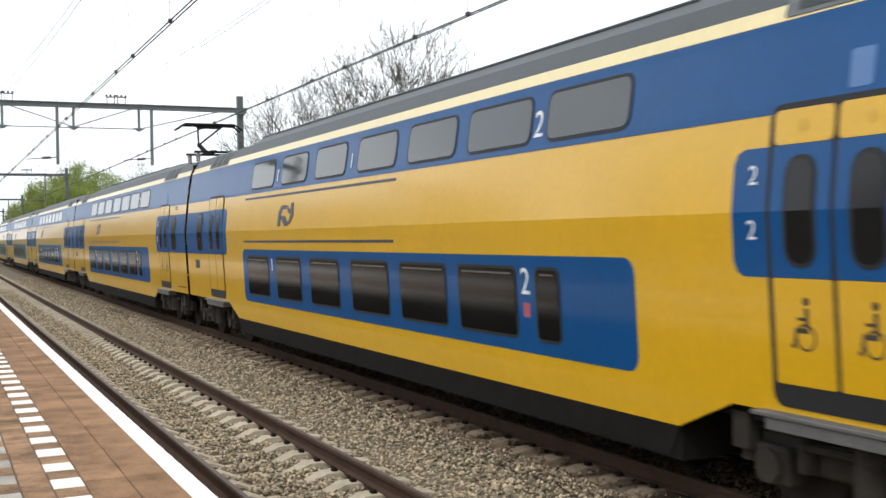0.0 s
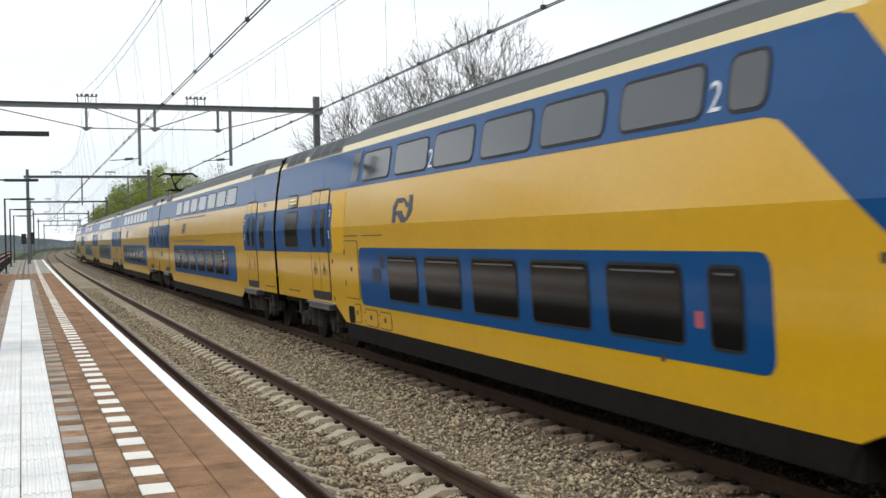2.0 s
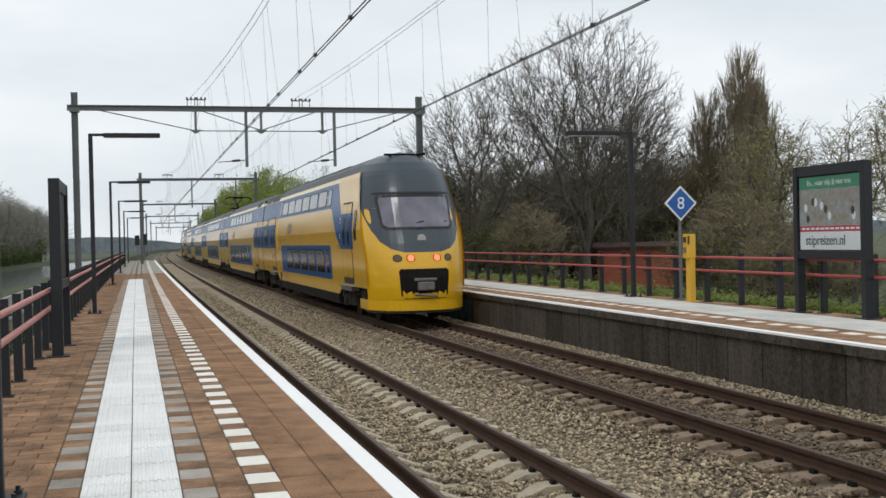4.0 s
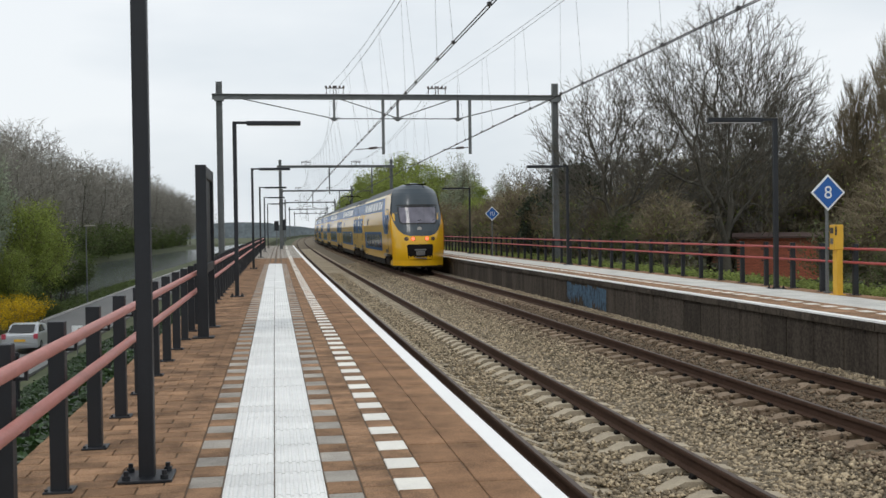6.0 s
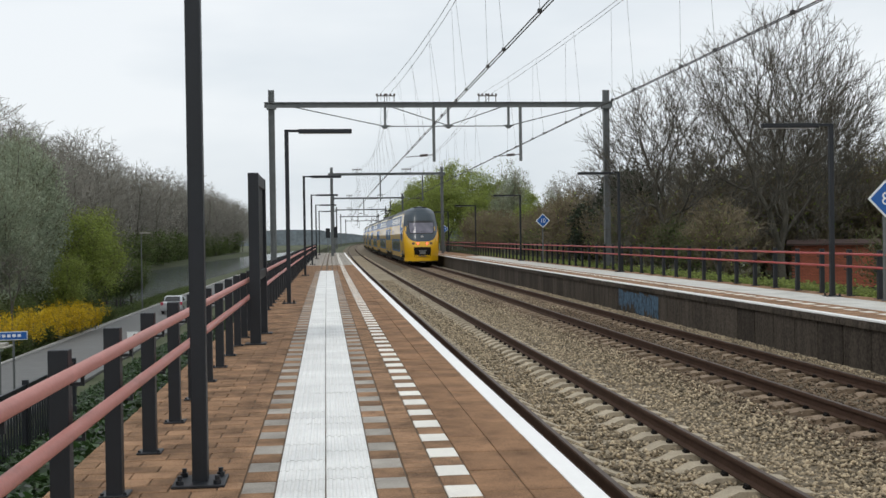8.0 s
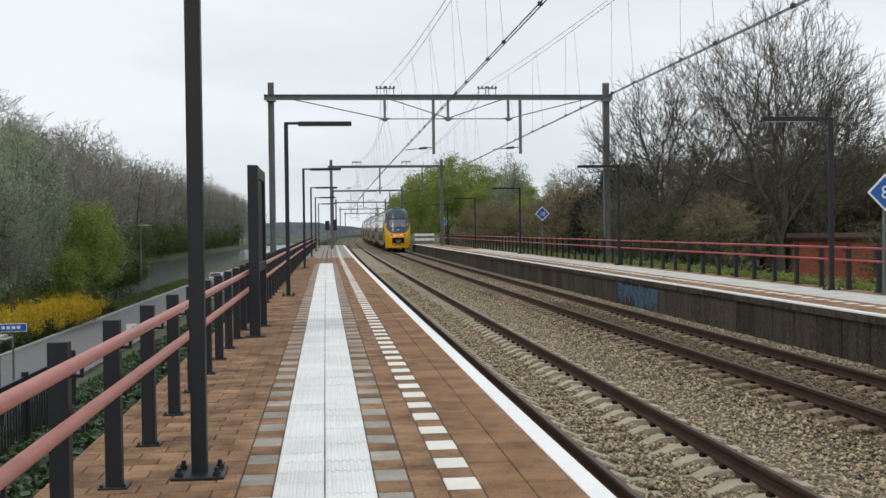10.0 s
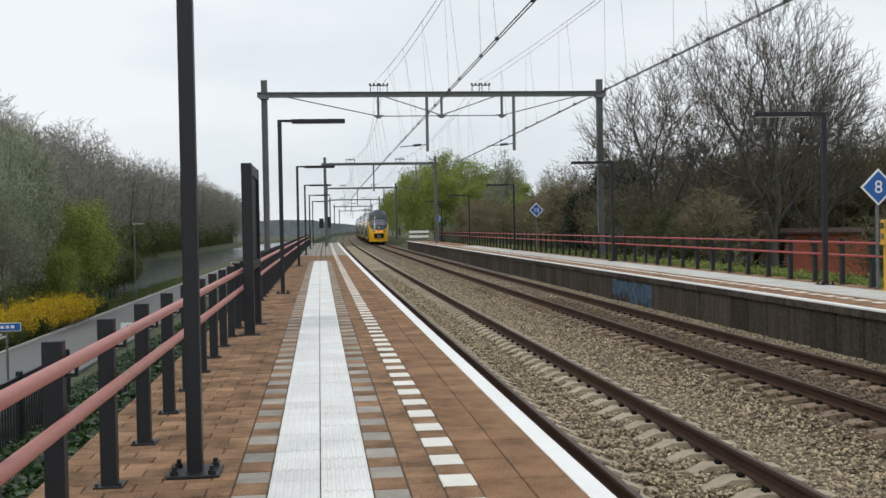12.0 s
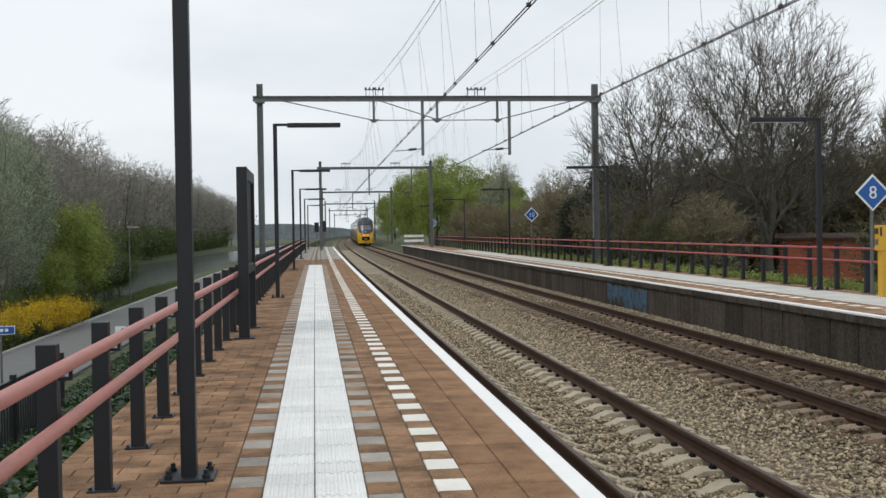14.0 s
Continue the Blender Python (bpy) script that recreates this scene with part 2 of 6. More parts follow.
def on_line(x, y, z=0.0, turn=0.0):
    """A pose that follows the line at the distance y and the offset x."""
    return pose(x + bend(y), y, z, 0, 0, turn - math.degrees(math.atan(slope(y))))


def part(name, bm, material, parent=None, label=""):
    me = bpy.data.meshes.new(name)
    bm.to_mesh(me)
    bm.free()
    me.materials.append(material)
    ob = new(name, me)
    if parent:
        ob.parent = parent
    if label:
        ob["label"] = label
    return ob


def raw(name, verts, faces, material, parent=None, smooth=False):
    me = bpy.data.meshes.new(name)
    me.from_pydata([tuple(v) for v in verts], [], [tuple(f) for f in faces])
    me.materials.append(material)
    if smooth:
        for p in me.polygons:
            p.use_smooth = True
    ob = new(name, me)
    if parent:
        ob.parent = parent
    return ob


def thing(name, label, category, group="", kind="", at=None):
    ob = tagged(new(name), label, category, group, kind)
    if at is not None:
        ob.matrix_basis = at
    return ob


def box(bm, x0, x1, y0, y1, z0, z1, bevel=0.0, m=None):
    r = bmesh.ops.create_cube(bm, size=1.0)
    vs = r["verts"]
    for v in vs:
        v.co = Vector((x0 + (v.co.x + 0.5) * (x1 - x0), y0 + (v.co.y + 0.5) * (y1 - y0), z0 + (v.co.z + 0.5) * (z1 - z0)))
    if bevel:
        es = list({e for v in vs for e in v.link_edges})
        r = bmesh.ops.bevel(bm, geom=es, offset=bevel, segments=1, affect="EDGES")
        vs = list({v for f in r["faces"] for v in f.verts} | {v for v in vs if v.is_valid})
    if m is not None:
        for v in vs:
            v.co = m @ v.co
    return bm


def boxes(*dims, bevel=0.0):
    bm = bmesh.new()
    for d in dims:
        box(bm, *d, bevel=bevel)
    return bm


def rod(bm, a, b, r, n=8, r2=None):
    a, b = Vector(a), Vector(b)
    d = b - a
    res = bmesh.ops.create_cone(bm, cap_ends=True, segments=n, radius1=r, radius2=r if r2 is None else r2, depth=d.length)
    m = Matrix.Translation((a + b) / 2) @ d.to_track_quat("Z", "Y").to_matrix().to_4x4()
    for v in res["verts"]:
        v.co = m @ v.co
    return bm


def tube_data(paths, n=5):
    """Vertices and faces of many tubes; each path is a list of (point, radius)."""
    V, F = [], []
    for path in paths:
        start = len(V)
        for i, (p, r) in enumerate(path):
            a = Vector(path[max(0, i - 1)][0])
            b = Vector(path[min(len(path) - 1, i + 1)][0])
            d = (b - a).normalized() if (b - a).length > 1e-6 else Vector((0, 0, 1))
            u = d.cross(Vector((0.31, 0.52, 0.8))).normalized()
            w = d.cross(u)
            for k in range(n):
                t = 2 * math.pi * k / n
                V.append(Vector(p) + (u * math.cos(t) + w * math.sin(t)) * r)
        for i in range(len(path) - 1):
            for k in range(n):
                s = start + i * n
                F.append((s + k, s + (k + 1) % n, s + n + (k + 1) % n, s + n + k))
    return V, F


def prism(bm, outline, plane, lo, hi):
    """A plate: the outline's pairs in the plane 'xz', 'yz' or 'xy', from lo to hi along the third axis."""
    put = {"xz": lambda a, b, c: (a, c, b), "yz": lambda a, b, c: (c, a, b), "xy": lambda a, b, c: (a, b, c)}[plane]
    lower = [bm.verts.new(put(a, b, lo)) for a, b in outline]
    upper = [bm.verts.new(put(a, b, hi)) for a, b in outline]
    bm.faces.new(lower)
    bm.faces.new(upper)
    k = len(outline)
    for i in range(k):
        bm.faces.new((lower[i], lower[(i + 1) % k], upper[(i + 1) % k], upper[i]))
    bmesh.ops.recalc_face_normals(bm, faces=bm.faces[:])
    return bm


def rounded(a0, a1, b0, b1, r, k=4):
    pts = []
    for ca, cb, s in ((a1 - r, b1 - r, 0), (a0 + r, b1 - r, 90), (a0 + r, b0 + r, 180), (a1 - r, b0 + r, 270)):
        for i in range(k + 1):
            t = radians(s + 90 * i / k)
            pts.append((ca + r * math.cos(t), cb + r * math.sin(t)))
    return pts


def text(name, words, size, material, m, parent=None, depth=0.002, space=1.0):
    cu = bpy.data.curves.new(name, "FONT")
    cu.body, cu.size, cu.extrude, cu.align_x, cu.align_y = words, size, depth, "CENTER", "CENTER"
    cu.space_character = space
    tmp = bpy.data.objects.new(name, cu)
    me = bpy.data.meshes.new_from_object(tmp)
    me.name = name
    bpy.data.objects.remove(tmp)
    me.materials.clear()
    me.materials.append(material)
    ob = new(name, me)
    ob.parent = parent
    ob.matrix_basis = m
    return ob

# ---- ground: one sheet with the embankment, canal bed and verges ----
RAIL_Z = -0.70
ROAD_Z = -4.2
RAIL2_Z = -0.60
LINE1, LINE2 = 3.38, 7.24
RIGHT_Z = 0.12
RIGHT_EDGE = 8.98


def ground_height(x, y):
    k = [(-3000, -3.0), (-60, -4.0), (-43, -3.8), (-40, -5.6), (-21.5, -5.6), (-18.8, -4.35), (-9.6, -4.32), (-1.9, -0.25), (-1.7, -1.15), (9.2, -1.15),
         (11.9, -0.1), (14.5, -0.2), (18.0, -0.9), (60, -0.9), (3000, -1.0)]
    for (a, za), (b, zb) in zip(k, k[1:]):
        if a <= x <= b:
            t = (x - a) / (b - a)
            return za + (zb - za) * t
    return -3.0


def build_ground():
    xs = sorted({-3000, -800, -250, -120, -60, -48, -43, -41.5, -40, -30, -21.5, -20, -18.8, -15, -12, -9.6, -8, -7, -6, -5, -4, -3, -1.9, -1.7, 2, 5, 9.2, 11.9, 13, 14.5, 16, 18, 24, 32, 45, 60, 120, 250, 800, 3000})
    ys = [-400, -60, -20] + list(range(-8, 60, 2)) + list(range(60, 200, 10)) + [200, 240, 300, 380, 500, 800, 1500, 3500]
    V, F = [], []
    for y in ys:
        for x in xs:
            z = ground_height(x, y)
            if x < -2 or x > 12:
                z += 0.10 * noise.noise((x * 0.5, y * 0.5, 0))
            V.append((x + (bend(y) if -60 < x < 60 else 0), y, z))
    w = len(xs)
    for j in range(len(ys) - 1):
        for i in range(w - 1):
            F.append((j * w + i, j * w + i + 1, (j + 1) * w + i + 1, (j + 1) * w + i))
    tagged(raw("ground", V, F, GRASS), "rough grass verges and embankment beside the line", "ground", kind="structure")


def strip(name, x0, x1, ys, z, material, thick=0.0, follow=True, lift=None):
    """A long band on the ground, with its own thickness, that follows the line."""
    V, F = [], []
    for y in ys:
        s = bend(y) if follow else 0
        for x in (x0, x1):
            V.append((x + s, y, z))
            V.append((x + s, y, z - max(thick, 0.02)))
    for i in range(len(ys) - 1):
        a = i * 4
        F += [(a, a + 2, a + 6, a + 4), (a + 1, a + 5, a + 7, a + 3), (a, a + 4, a + 5, a + 1), (a + 2, a + 3, a + 7, a + 6)]
    e = (len(ys) - 1) * 4
    F += [(0, 1, 3, 2), (e, e + 2, e + 3, e + 1)]
    return raw(name, V, F, material)


build_ground()
YS = [-12, 0, 6, 12, 20, 30, 40, 50, 60, 70, 80, 90, 100, 110, 120, 126]
FAR = YS + [140, 170, 200, 240, 280, 330, 380, 440, 520]
tagged(strip("water", -40.5, -20.8, [40, 90, 140, 220, 320, 450, 700], -4.9, WATER, 0.05, False), "grey still canal water reflecting the overcast sky", "water", kind="structure")
tagged(strip("road", -15.4, -10.2, [-60, 0, 30, 60, 90, 120, 160, 220, 320], ROAD_Z, ASPH, 0.12), "grey asphalt road below the embankment", "road", kind="structure")
for kx in (-15.62,):
    tagged(strip("kerb", kx, kx + 0.2, [-60, 0, 30, 60, 90, 120, 160, 220, 320], ROAD_Z + 0.1, KERB, 0.25), "pale concrete kerb along the road", "kerb", kind="structure")

# ---- ballast, sleepers and rails ----
def build_ballast():
    xs = [1.60, 1.95, 2.3, 2.9, 3.5, 4.1, 4.6, 5.2, 5.8, 6.4, 7.0, 7.6, 8.2, 8.6, 9.0]
    zs = [-0.97, -0.96, -0.94, -0.96, -0.96, -0.94, -0.93, -0.93, -0.86, -0.84, -0.85, -0.84, -0.83, -0.79, -0.75]
    V, F = [], []
    ys = [-12 + 0.5 * i for i in range(110)] + [44 + 4 * i for i in range(30)] + [170, 200, 240, 300, 380, 460, 520]
    for y in ys:
        for x, z in zip(xs, zs):
            V.append((x + bend(y), y, z + 0.025 * noise.noise((x * 2.1, y * 2.1, 3))))
    w = len(xs)
    for j in range(len(ys) - 1):
        for i in range(w - 1):
            F.append((j * w + i, j * w + i + 1, (j + 1) * w + i + 1, (j + 1) * w + i))
    tagged(raw("ballast_bed", V, F, BALL, smooth=True), "bed of grey and brown crushed stone ballast", "ballast", kind="structure")


def stones(name, label, count, x0, x1, y0, y1, z, size, material, seed, keep=None, power=1.0):
    """Loose angular stones over a stretch, as one heap of stuff."""
    rng = np.random.default_rng(seed)
    base = np.array([(1, 0, 0), (-1, 0, 0), (0, 1, 0), (0, -1, 0), (0, 0, 1), (0, 0, -1)], float)
    tri = np.array([(0, 2, 4), (2, 1, 4), (1, 3, 4), (3, 0, 4), (2, 0, 5), (1, 2, 5), (3, 1, 5), (0, 3, 5)])
    px = rng.uniform(x0, x1, count)
    py = y0 + (y1 - y0) * rng.uniform(0, 1, count) ** power
    if keep is not None:
        ok = keep(px, py)
        px, py = px[ok], py[ok]
    n = len(px)
    sz = size * rng.uniform(0.55, 1.35, n)
    ang = rng.uniform(0, 2 * np.pi, n)
    loc = base[None] * rng.uniform(0.55, 1.15, (n, 6, 1)) * sz[:, None, None] * np.array([1.0, 0.8, 0.62])
    loc += rng.normal(0, 0.18, (n, 6, 3)) * sz[:, None, None]
    ca, sa = np.cos(ang)[:, None], np.sin(ang)[:, None]
    out = np.stack([loc[..., 0] * ca - loc[..., 1] * sa, loc[..., 0] * sa + loc[..., 1] * ca, loc[..., 2]], -1)
    out[..., 0] += (px + bend(py))[:, None]
    out[..., 1] += py[:, None]
    out[..., 2] += (z + 0.125 * np.clip((px - 5.15) / 0.7, 0, 1) + rng.uniform(-0.012, 0.022, n))[:, None]
    V = out.reshape(-1, 3)
    F = (tri[None] + 6 * np.arange(n)[:, None, None]).reshape(-1, 3)
    me = bpy.data.meshes.new(name)
    me.vertices.add(len(V))
    me.vertices.foreach_set("co", V.ravel())
    me.loops.add(F.size)
    me.loops.foreach_set("vertex_index", F.ravel().astype(np.int32))
    me.polygons.add(len(F))
    me.polygons.foreach_set("loop_start", np.arange(0, F.size, 3, dtype=np.int32))
    me.update(calc_edges=True)
    me.materials.append(material)
    return tagged(new(name, me), label, "ballast", kind="stuff")


def clear_of_rails(px, py):
    ok = np.ones(len(px), bool)
    for c in (LINE1 - 0.75, LINE1 + 0.75, LINE2 - 0.75, LINE2 + 0.75):
        ok &= np.abs(px - c) > 0.08
    for c in (LINE1, LINE2):
        on_sleeper = (np.abs(((py + 0.3) % 0.6) - 0.3) < 0.12) & (np.abs(px - c) < 1.28)
        ok &= ~(on_sleeper & (np.abs(px - c) > 0.20))
        ok &= ~(on_sleeper & (np.abs(px - c) <= 0.20) & (((px * 977 + py * 331) % 1.0) < 0.35))
    return ok


build_ballast()
stones("ballast_stones", "loose grey crushed stones between the sleepers", 62000, 1.72, 6.0, 5.0, 36, -0.932, 0.035, STONE, 3, clear_of_rails, 1.5)
stones("ballast_stones", "loose rust-brown crushed stones of the far track", 34000, 5.7, 8.9, 7.0, 42, -0.930, 0.034, STONEB, 4, clear_of_rails, 1.3)
stones("ballast_stones", "grey and brown crushed stones farther along the tracks", 26000, 1.75, 8.5, 35.5, 82, -0.935, 0.042, STONE, 6, clear_of_rails, 1.4)
stones("ballast_stones", "pale stones heaped along the platform wall", 9000, 8.45, 8.93, 7.0, 50, -0.87, 0.030, STONE, 5, None, 1.2)


def sleeper_mesh(material, name):
    prof = [(-1.27, 0.10), (-1.27, 0.0), (1.27, 0.0), (1.27, 0.10), (0.95, 0.145), (0.5, 0.145), (0.3, 0.06), (-0.3, 0.06), (-0.5, 0.145), (-0.95, 0.145)]
    bm = prism(bmesh.new(), prof, "xz", -0.125, 0.125)
    me = bpy.data.meshes.new(name)
    bm.to_mesh(me)
    bm.free()
    me.materials.append(material)
    return me


def rail_data(x, ys, top):
    """A flat-bottomed rail: foot, web and head."""
    prof = [(-0.07, 0.0), (0.07, 0.0), (0.07, 0.012), (0.012, 0.03), (0.010, 0.115), (0.036, 0.125), (0.036, 0.158), (0.028, 0.166), (-0.028, 0.166), (-0.036, 0.158), (-0.036, 0.125), (-0.010, 0.115), (-0.012, 0.03), (-0.07, 0.012)]
    V, F = [], []
    n = len(prof)
    for y in ys:
        for a, b in prof:
            V.append((x + a + bend(y), y, top - 0.166 + b))
    for j in range(len(ys) - 1):
        for i in range(n):
            F.append((j * n + i, j * n + (i + 1) % n, (j + 1) * n + (i + 1) % n, (j + 1) * n + i))
    F += [tuple(range(n)), tuple(range((len(ys) - 1) * n, len(ys) * n))]
    return V, F


def build_track(centre, first, top, mesh_mat, far_mat, label):
    track = thing("railway_track", label, "railway track", "railway tracks", "structure")
    for s in (-0.7525, 0.7525):
        V, F = rail_data(centre + s, FAR, top)
        r = raw("rail", V, F, RAILM, track)
        r["label"] = "rust-brown steel rail"
        V, F = [], []
        for y in FAR:
            for a in (-0.026, 0.026):
                V.append((centre + s + a + bend(y), y, top + 0.0045))
        F = [(2 * i, 2 * i + 1, 2 * i + 3, 2 * i + 2) for i in range(len(FAR) - 1)]
        t = raw("running_surface", V, F, RAILTOP, track)
        t["label"] = "dull worn top of the rail"
    me = sleeper_mesh(mesh_mat, "sleeper")
    y = first
    while y < 64:
        ob = new("sleeper", me)
        ob.parent = track
        ob.matrix_basis = on_line(centre, y, top - 0.166 - 0.147)
        y += 0.6
    V, F = [], []
    while y < 150:
        cx = centre + bend(y)
        i = len(V)
        V += [(cx - 1.27, y - 0.12, top - 0.16), (cx + 1.27, y - 0.12, top - 0.16), (cx + 1.27, y + 0.12, top - 0.16), (cx - 1.27, y + 0.12, top - 0.16)]
        V += [(a, b, top - 0.25) for a, b, c in V[i:i + 4]]
        F += [(i, i + 1, i + 2, i + 3), (i, i + 4, i + 5, i + 1), (i + 3, i + 2, i + 6, i + 7), (i, i + 3, i + 7, i + 4), (i + 1, i + 5, i + 6, i + 2)]
        y += 0.6
    tagged(raw("sleepers", V, F, far_mat, track), kind="stuff")
    # rail fastenings
    clip = bmesh.new()
    for sx in (-0.13, 0.13):
        rod(clip, (sx, -0.05, 0.03), (sx, 0.05, 0.03), 0.016, 6)
        box(clip, sx - 0.03, sx + 0.03, -0.04, 0.04, 0.0, 0.022)
    cm = bpy.data.meshes.new("rail_clip")
    clip.to_mesh(cm)
    clip.free()
    cm.materials.append(UNDER)
    y = first
    while y < 30:
        for s in (-0.7525, 0.7525):
            ob = new("rail_clip", cm)
            ob.parent = track
            ob.matrix_basis = on_line(centre + s, y, top - 0.166)
        y += 0.6
    return track


build_track(LINE1, 0.6, RAIL_Z, SLEEP, SLEEPJ, "railway track with rusty rails on pale concrete sleepers")
build_track(LINE2, 0.3, RAIL2_Z, SLEEPR, SLEEPRJ, "railway track with rusty rails on brown-stained sleepers")

# ---- platforms ----
PAVE = 124.0
tagged(strip("platform_left", -1.78, 1.55, YS[:-1] + [PAVE], -0.009, JOINT, 1.15), "paved station platform with sandy joints", "platform", kind="structure")
edge = tagged(strip("platform_edge", 1.55, 1.70, YS[:-1] + [PAVE], 0.0, WHITEP, 0.16), "broad white painted line along the platform edge", "platform edge", kind="structure")
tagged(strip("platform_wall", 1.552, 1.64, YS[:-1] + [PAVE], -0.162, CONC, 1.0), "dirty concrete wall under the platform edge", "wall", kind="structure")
plat_r = tagged(strip("platform_right", RIGHT_EDGE + 0.16, 12.05, YS[:-1] + [118], RIGHT_Z - 0.002, BRICKJ, 1.3), "brown paved opposite platform", "platform", kind="structure")
tagged(strip("platform_edge_right", RIGHT_EDGE + 0.0, RIGHT_EDGE + 0.16, YS[:-1] + [118], RIGHT_Z, WHITEP, 0.03), "white painted line along the opposite platform edge", "platform edge", kind="structure")


def piece_mesh(name, dx, dy, dz, material, chamfer=0.004):
    bm = bmesh.new()
    x, y = dx / 2, dy / 2
    c = chamfer
    lo = [bm.verts.new(p) for p in ((-x, -y, -dz), (x, -y, -dz), (x, y, -dz), (-x, y, -dz))]
    mid = [bm.verts.new(p) for p in ((-x, -y, -c), (x, -y, -c), (x, y, -c), (-x, y, -c))]
    top = [bm.verts.new(p) for p in ((-x + c, -y + c, 0), (x - c, -y + c, 0), (x - c, y - c, 0), (-x + c, y - c, 0))]
    for a, b in ((lo, mid), (mid, top)):
        for i in range(4):
            bm.faces.new((a[i], a[(i + 1) % 4], b[(i + 1) % 4], b[i]))
    bm.faces.new(top)
    me = bpy.data.meshes.new(name)
    bm.to_mesh(me)
    bm.free()
    me.materials.append(material)
    return me


def lay(name, parent, places, dx, dy, material, far_material, z=0.0, near=300, dz=0.04, mesh=None):
    """Pieces at (x, y): the nearest are objects on one mesh, the rest one joined field."""
    rng = random.Random(len(places))
    places = sorted(places, key=lambda p: abs(p[1] - 9))
    me = mesh or piece_mesh(name, dx, dy, dz, material)
    for x, y in places[:near]:
        ob = new(name, me)
        ob.parent = parent
        ob.matrix_basis = on_line(x, y, z + rng.uniform(-0.0025, 0.0025)) @ pose(0, 0, 0, rng.uniform(-0.3, 0.3), rng.uniform(-0.3, 0.3), rng.uniform(-0.4, 0.4))
    V, F = [], []
    for x, y in places[near:]:
        i = len(V)
        h = z + rng.uniform(-0.003, 0.003)
        cx = x + bend(y)
        a, b = dx / 2, dy / 2
        V += [(cx - a, y - b, h), (cx + a, y - b, h), (cx + a, y + b, h), (cx - a, y + b, h)]
        V += [(p, q, h - dz) for p, q, _ in V[i:i + 4]]
        F += [(i, i + 1, i + 2, i + 3), (i, i + 4, i + 5, i + 1), (i + 1, i + 5, i + 6, i + 2), (i + 2, i + 6, i + 7, i + 3), (i + 3, i + 7, i + 4, i)]
    if V:
        tagged(raw(name + "s", V, F, far_material, parent), kind="stuff")


# ---- railings ----
def railing_post_mesh(name):
    bm = boxes((-0.05, 0.05, -0.045, 0.045, 0.0, 1.06), bevel=0.004)
    box(bm, -0.09, 0.09, -0.09, 0.09, 0.0, 0.014, bevel=0.003)
    for sx in (-0.07, 0.07):
        rod(bm, (sx, -0.065, 0.0), (sx, -0.065, 0.03), 0.012, 6)
    me = bpy.data.meshes.new(name)
    bm.to_mesh(me)
    bm.free()
    me.materials.append(DARKST)
    return me


def bracket_mesh(name, side):
    out = [(0.045, 0.0), (0.12, 0.0), (0.12, 0.055), (0.102, 0.055), (0.102, 0.018), (0.045, 0.018)]
    bm = prism(bmesh.new(), [(side * a, b) for a, b in out], "xz", -0.01, 0.01)
    me = bpy.data.meshes.new(name)
    bm.to_mesh(me)
    bm.free()
    me.materials.append(DARKST)
    return me


def build_railing(x, z, y0, y1, first, side, rail_mat, label, rail_label, heights, thick):
    fence = thing("railing", label, "railing", "platform railings")
    post, bracket = railing_post_mesh("post"), bracket_mesh("bracket", side)
    y = first
    while y < y1:
        p = new("post", post)
        p.parent = fence
        p.matrix_basis = on_line(x, y, z)
        for h in heights:
            b = new("bracket", bracket)
            b.parent = p
            b.matrix_basis = pose(0, 0, h - 0.085)
        y += 1.385
    for h in heights:
        path = []
        y = y0
        while y <= y1:
            path.append(((x + side * 0.11 + bend(y), y, z + h), thick))
            y += 4.0
        V, F = tube_data([path], 10)
        r = raw("handrail", V, F, rail_mat, fence, smooth=True)
        r["label"] = rail_label
    return fence


build_railing(-1.34, 0.0, -3.0, 112, 0.15, 1, PINK, "anthracite steel railing with faded pink-red round rails", "faded pink-red round rail", (0.96, 0.68), 0.036)
build_railing(11.85, RIGHT_Z, 0.0, 117, 0.4, -1, REDR, "anthracite steel railing with red round rails on the opposite platform", "red round rail", (0.96, 0.68), 0.027)


# ---- lamps ----
def build_lamp(m, arm, h=4.25):
    lamp = thing("platform_lamp", "anthracite square steel platform lamp with a flat angled arm", "lamp post", "platform lamps", at=m)
    part("pole", boxes((-0.05, 0.05, -0.05, 0.05, 0.012, h), bevel=0.006), DARKST, lamp)
    bm = boxes((-0.17, 0.17, -0.17, 0.17, 0.0, 0.02), bevel=0.004)
    part("base_plate", bm, DARKST, lamp)
    for sx in (-0.12, 0.12):
        for sy in (-0.12, 0.12):
            bm = bmesh.new()
            rod(bm, (sx, sy, 0.018), (sx, sy, 0.075), 0.016, 8)
            rod(bm, (sx, sy, 0.02), (sx, sy, 0.045), 0.028, 6)
            part("bolt", bm, DARKST, lamp)
    a, b = (0.0, 0.30) if arm > 0 else (-0.30, 0.0)
    part("bracket", boxes((a, b, -0.05, 0.05, h - 0.06, h), bevel=0.004), DARKST, lamp)
    a, b = (0.30, 1.62) if arm > 0 else (-1.62, -0.30)
    part("arm", boxes((a, b, -0.075, 0.075, h - 0.095, h + 0.012), bevel=0.01), DARKST, lamp)
    part("diffuser", boxes((a + 0.08, b - 0.08, -0.05, 0.05, h - 0.102, h - 0.096)), SIGNW, lamp, "matt white lamp cover, unlit")
    return lamp


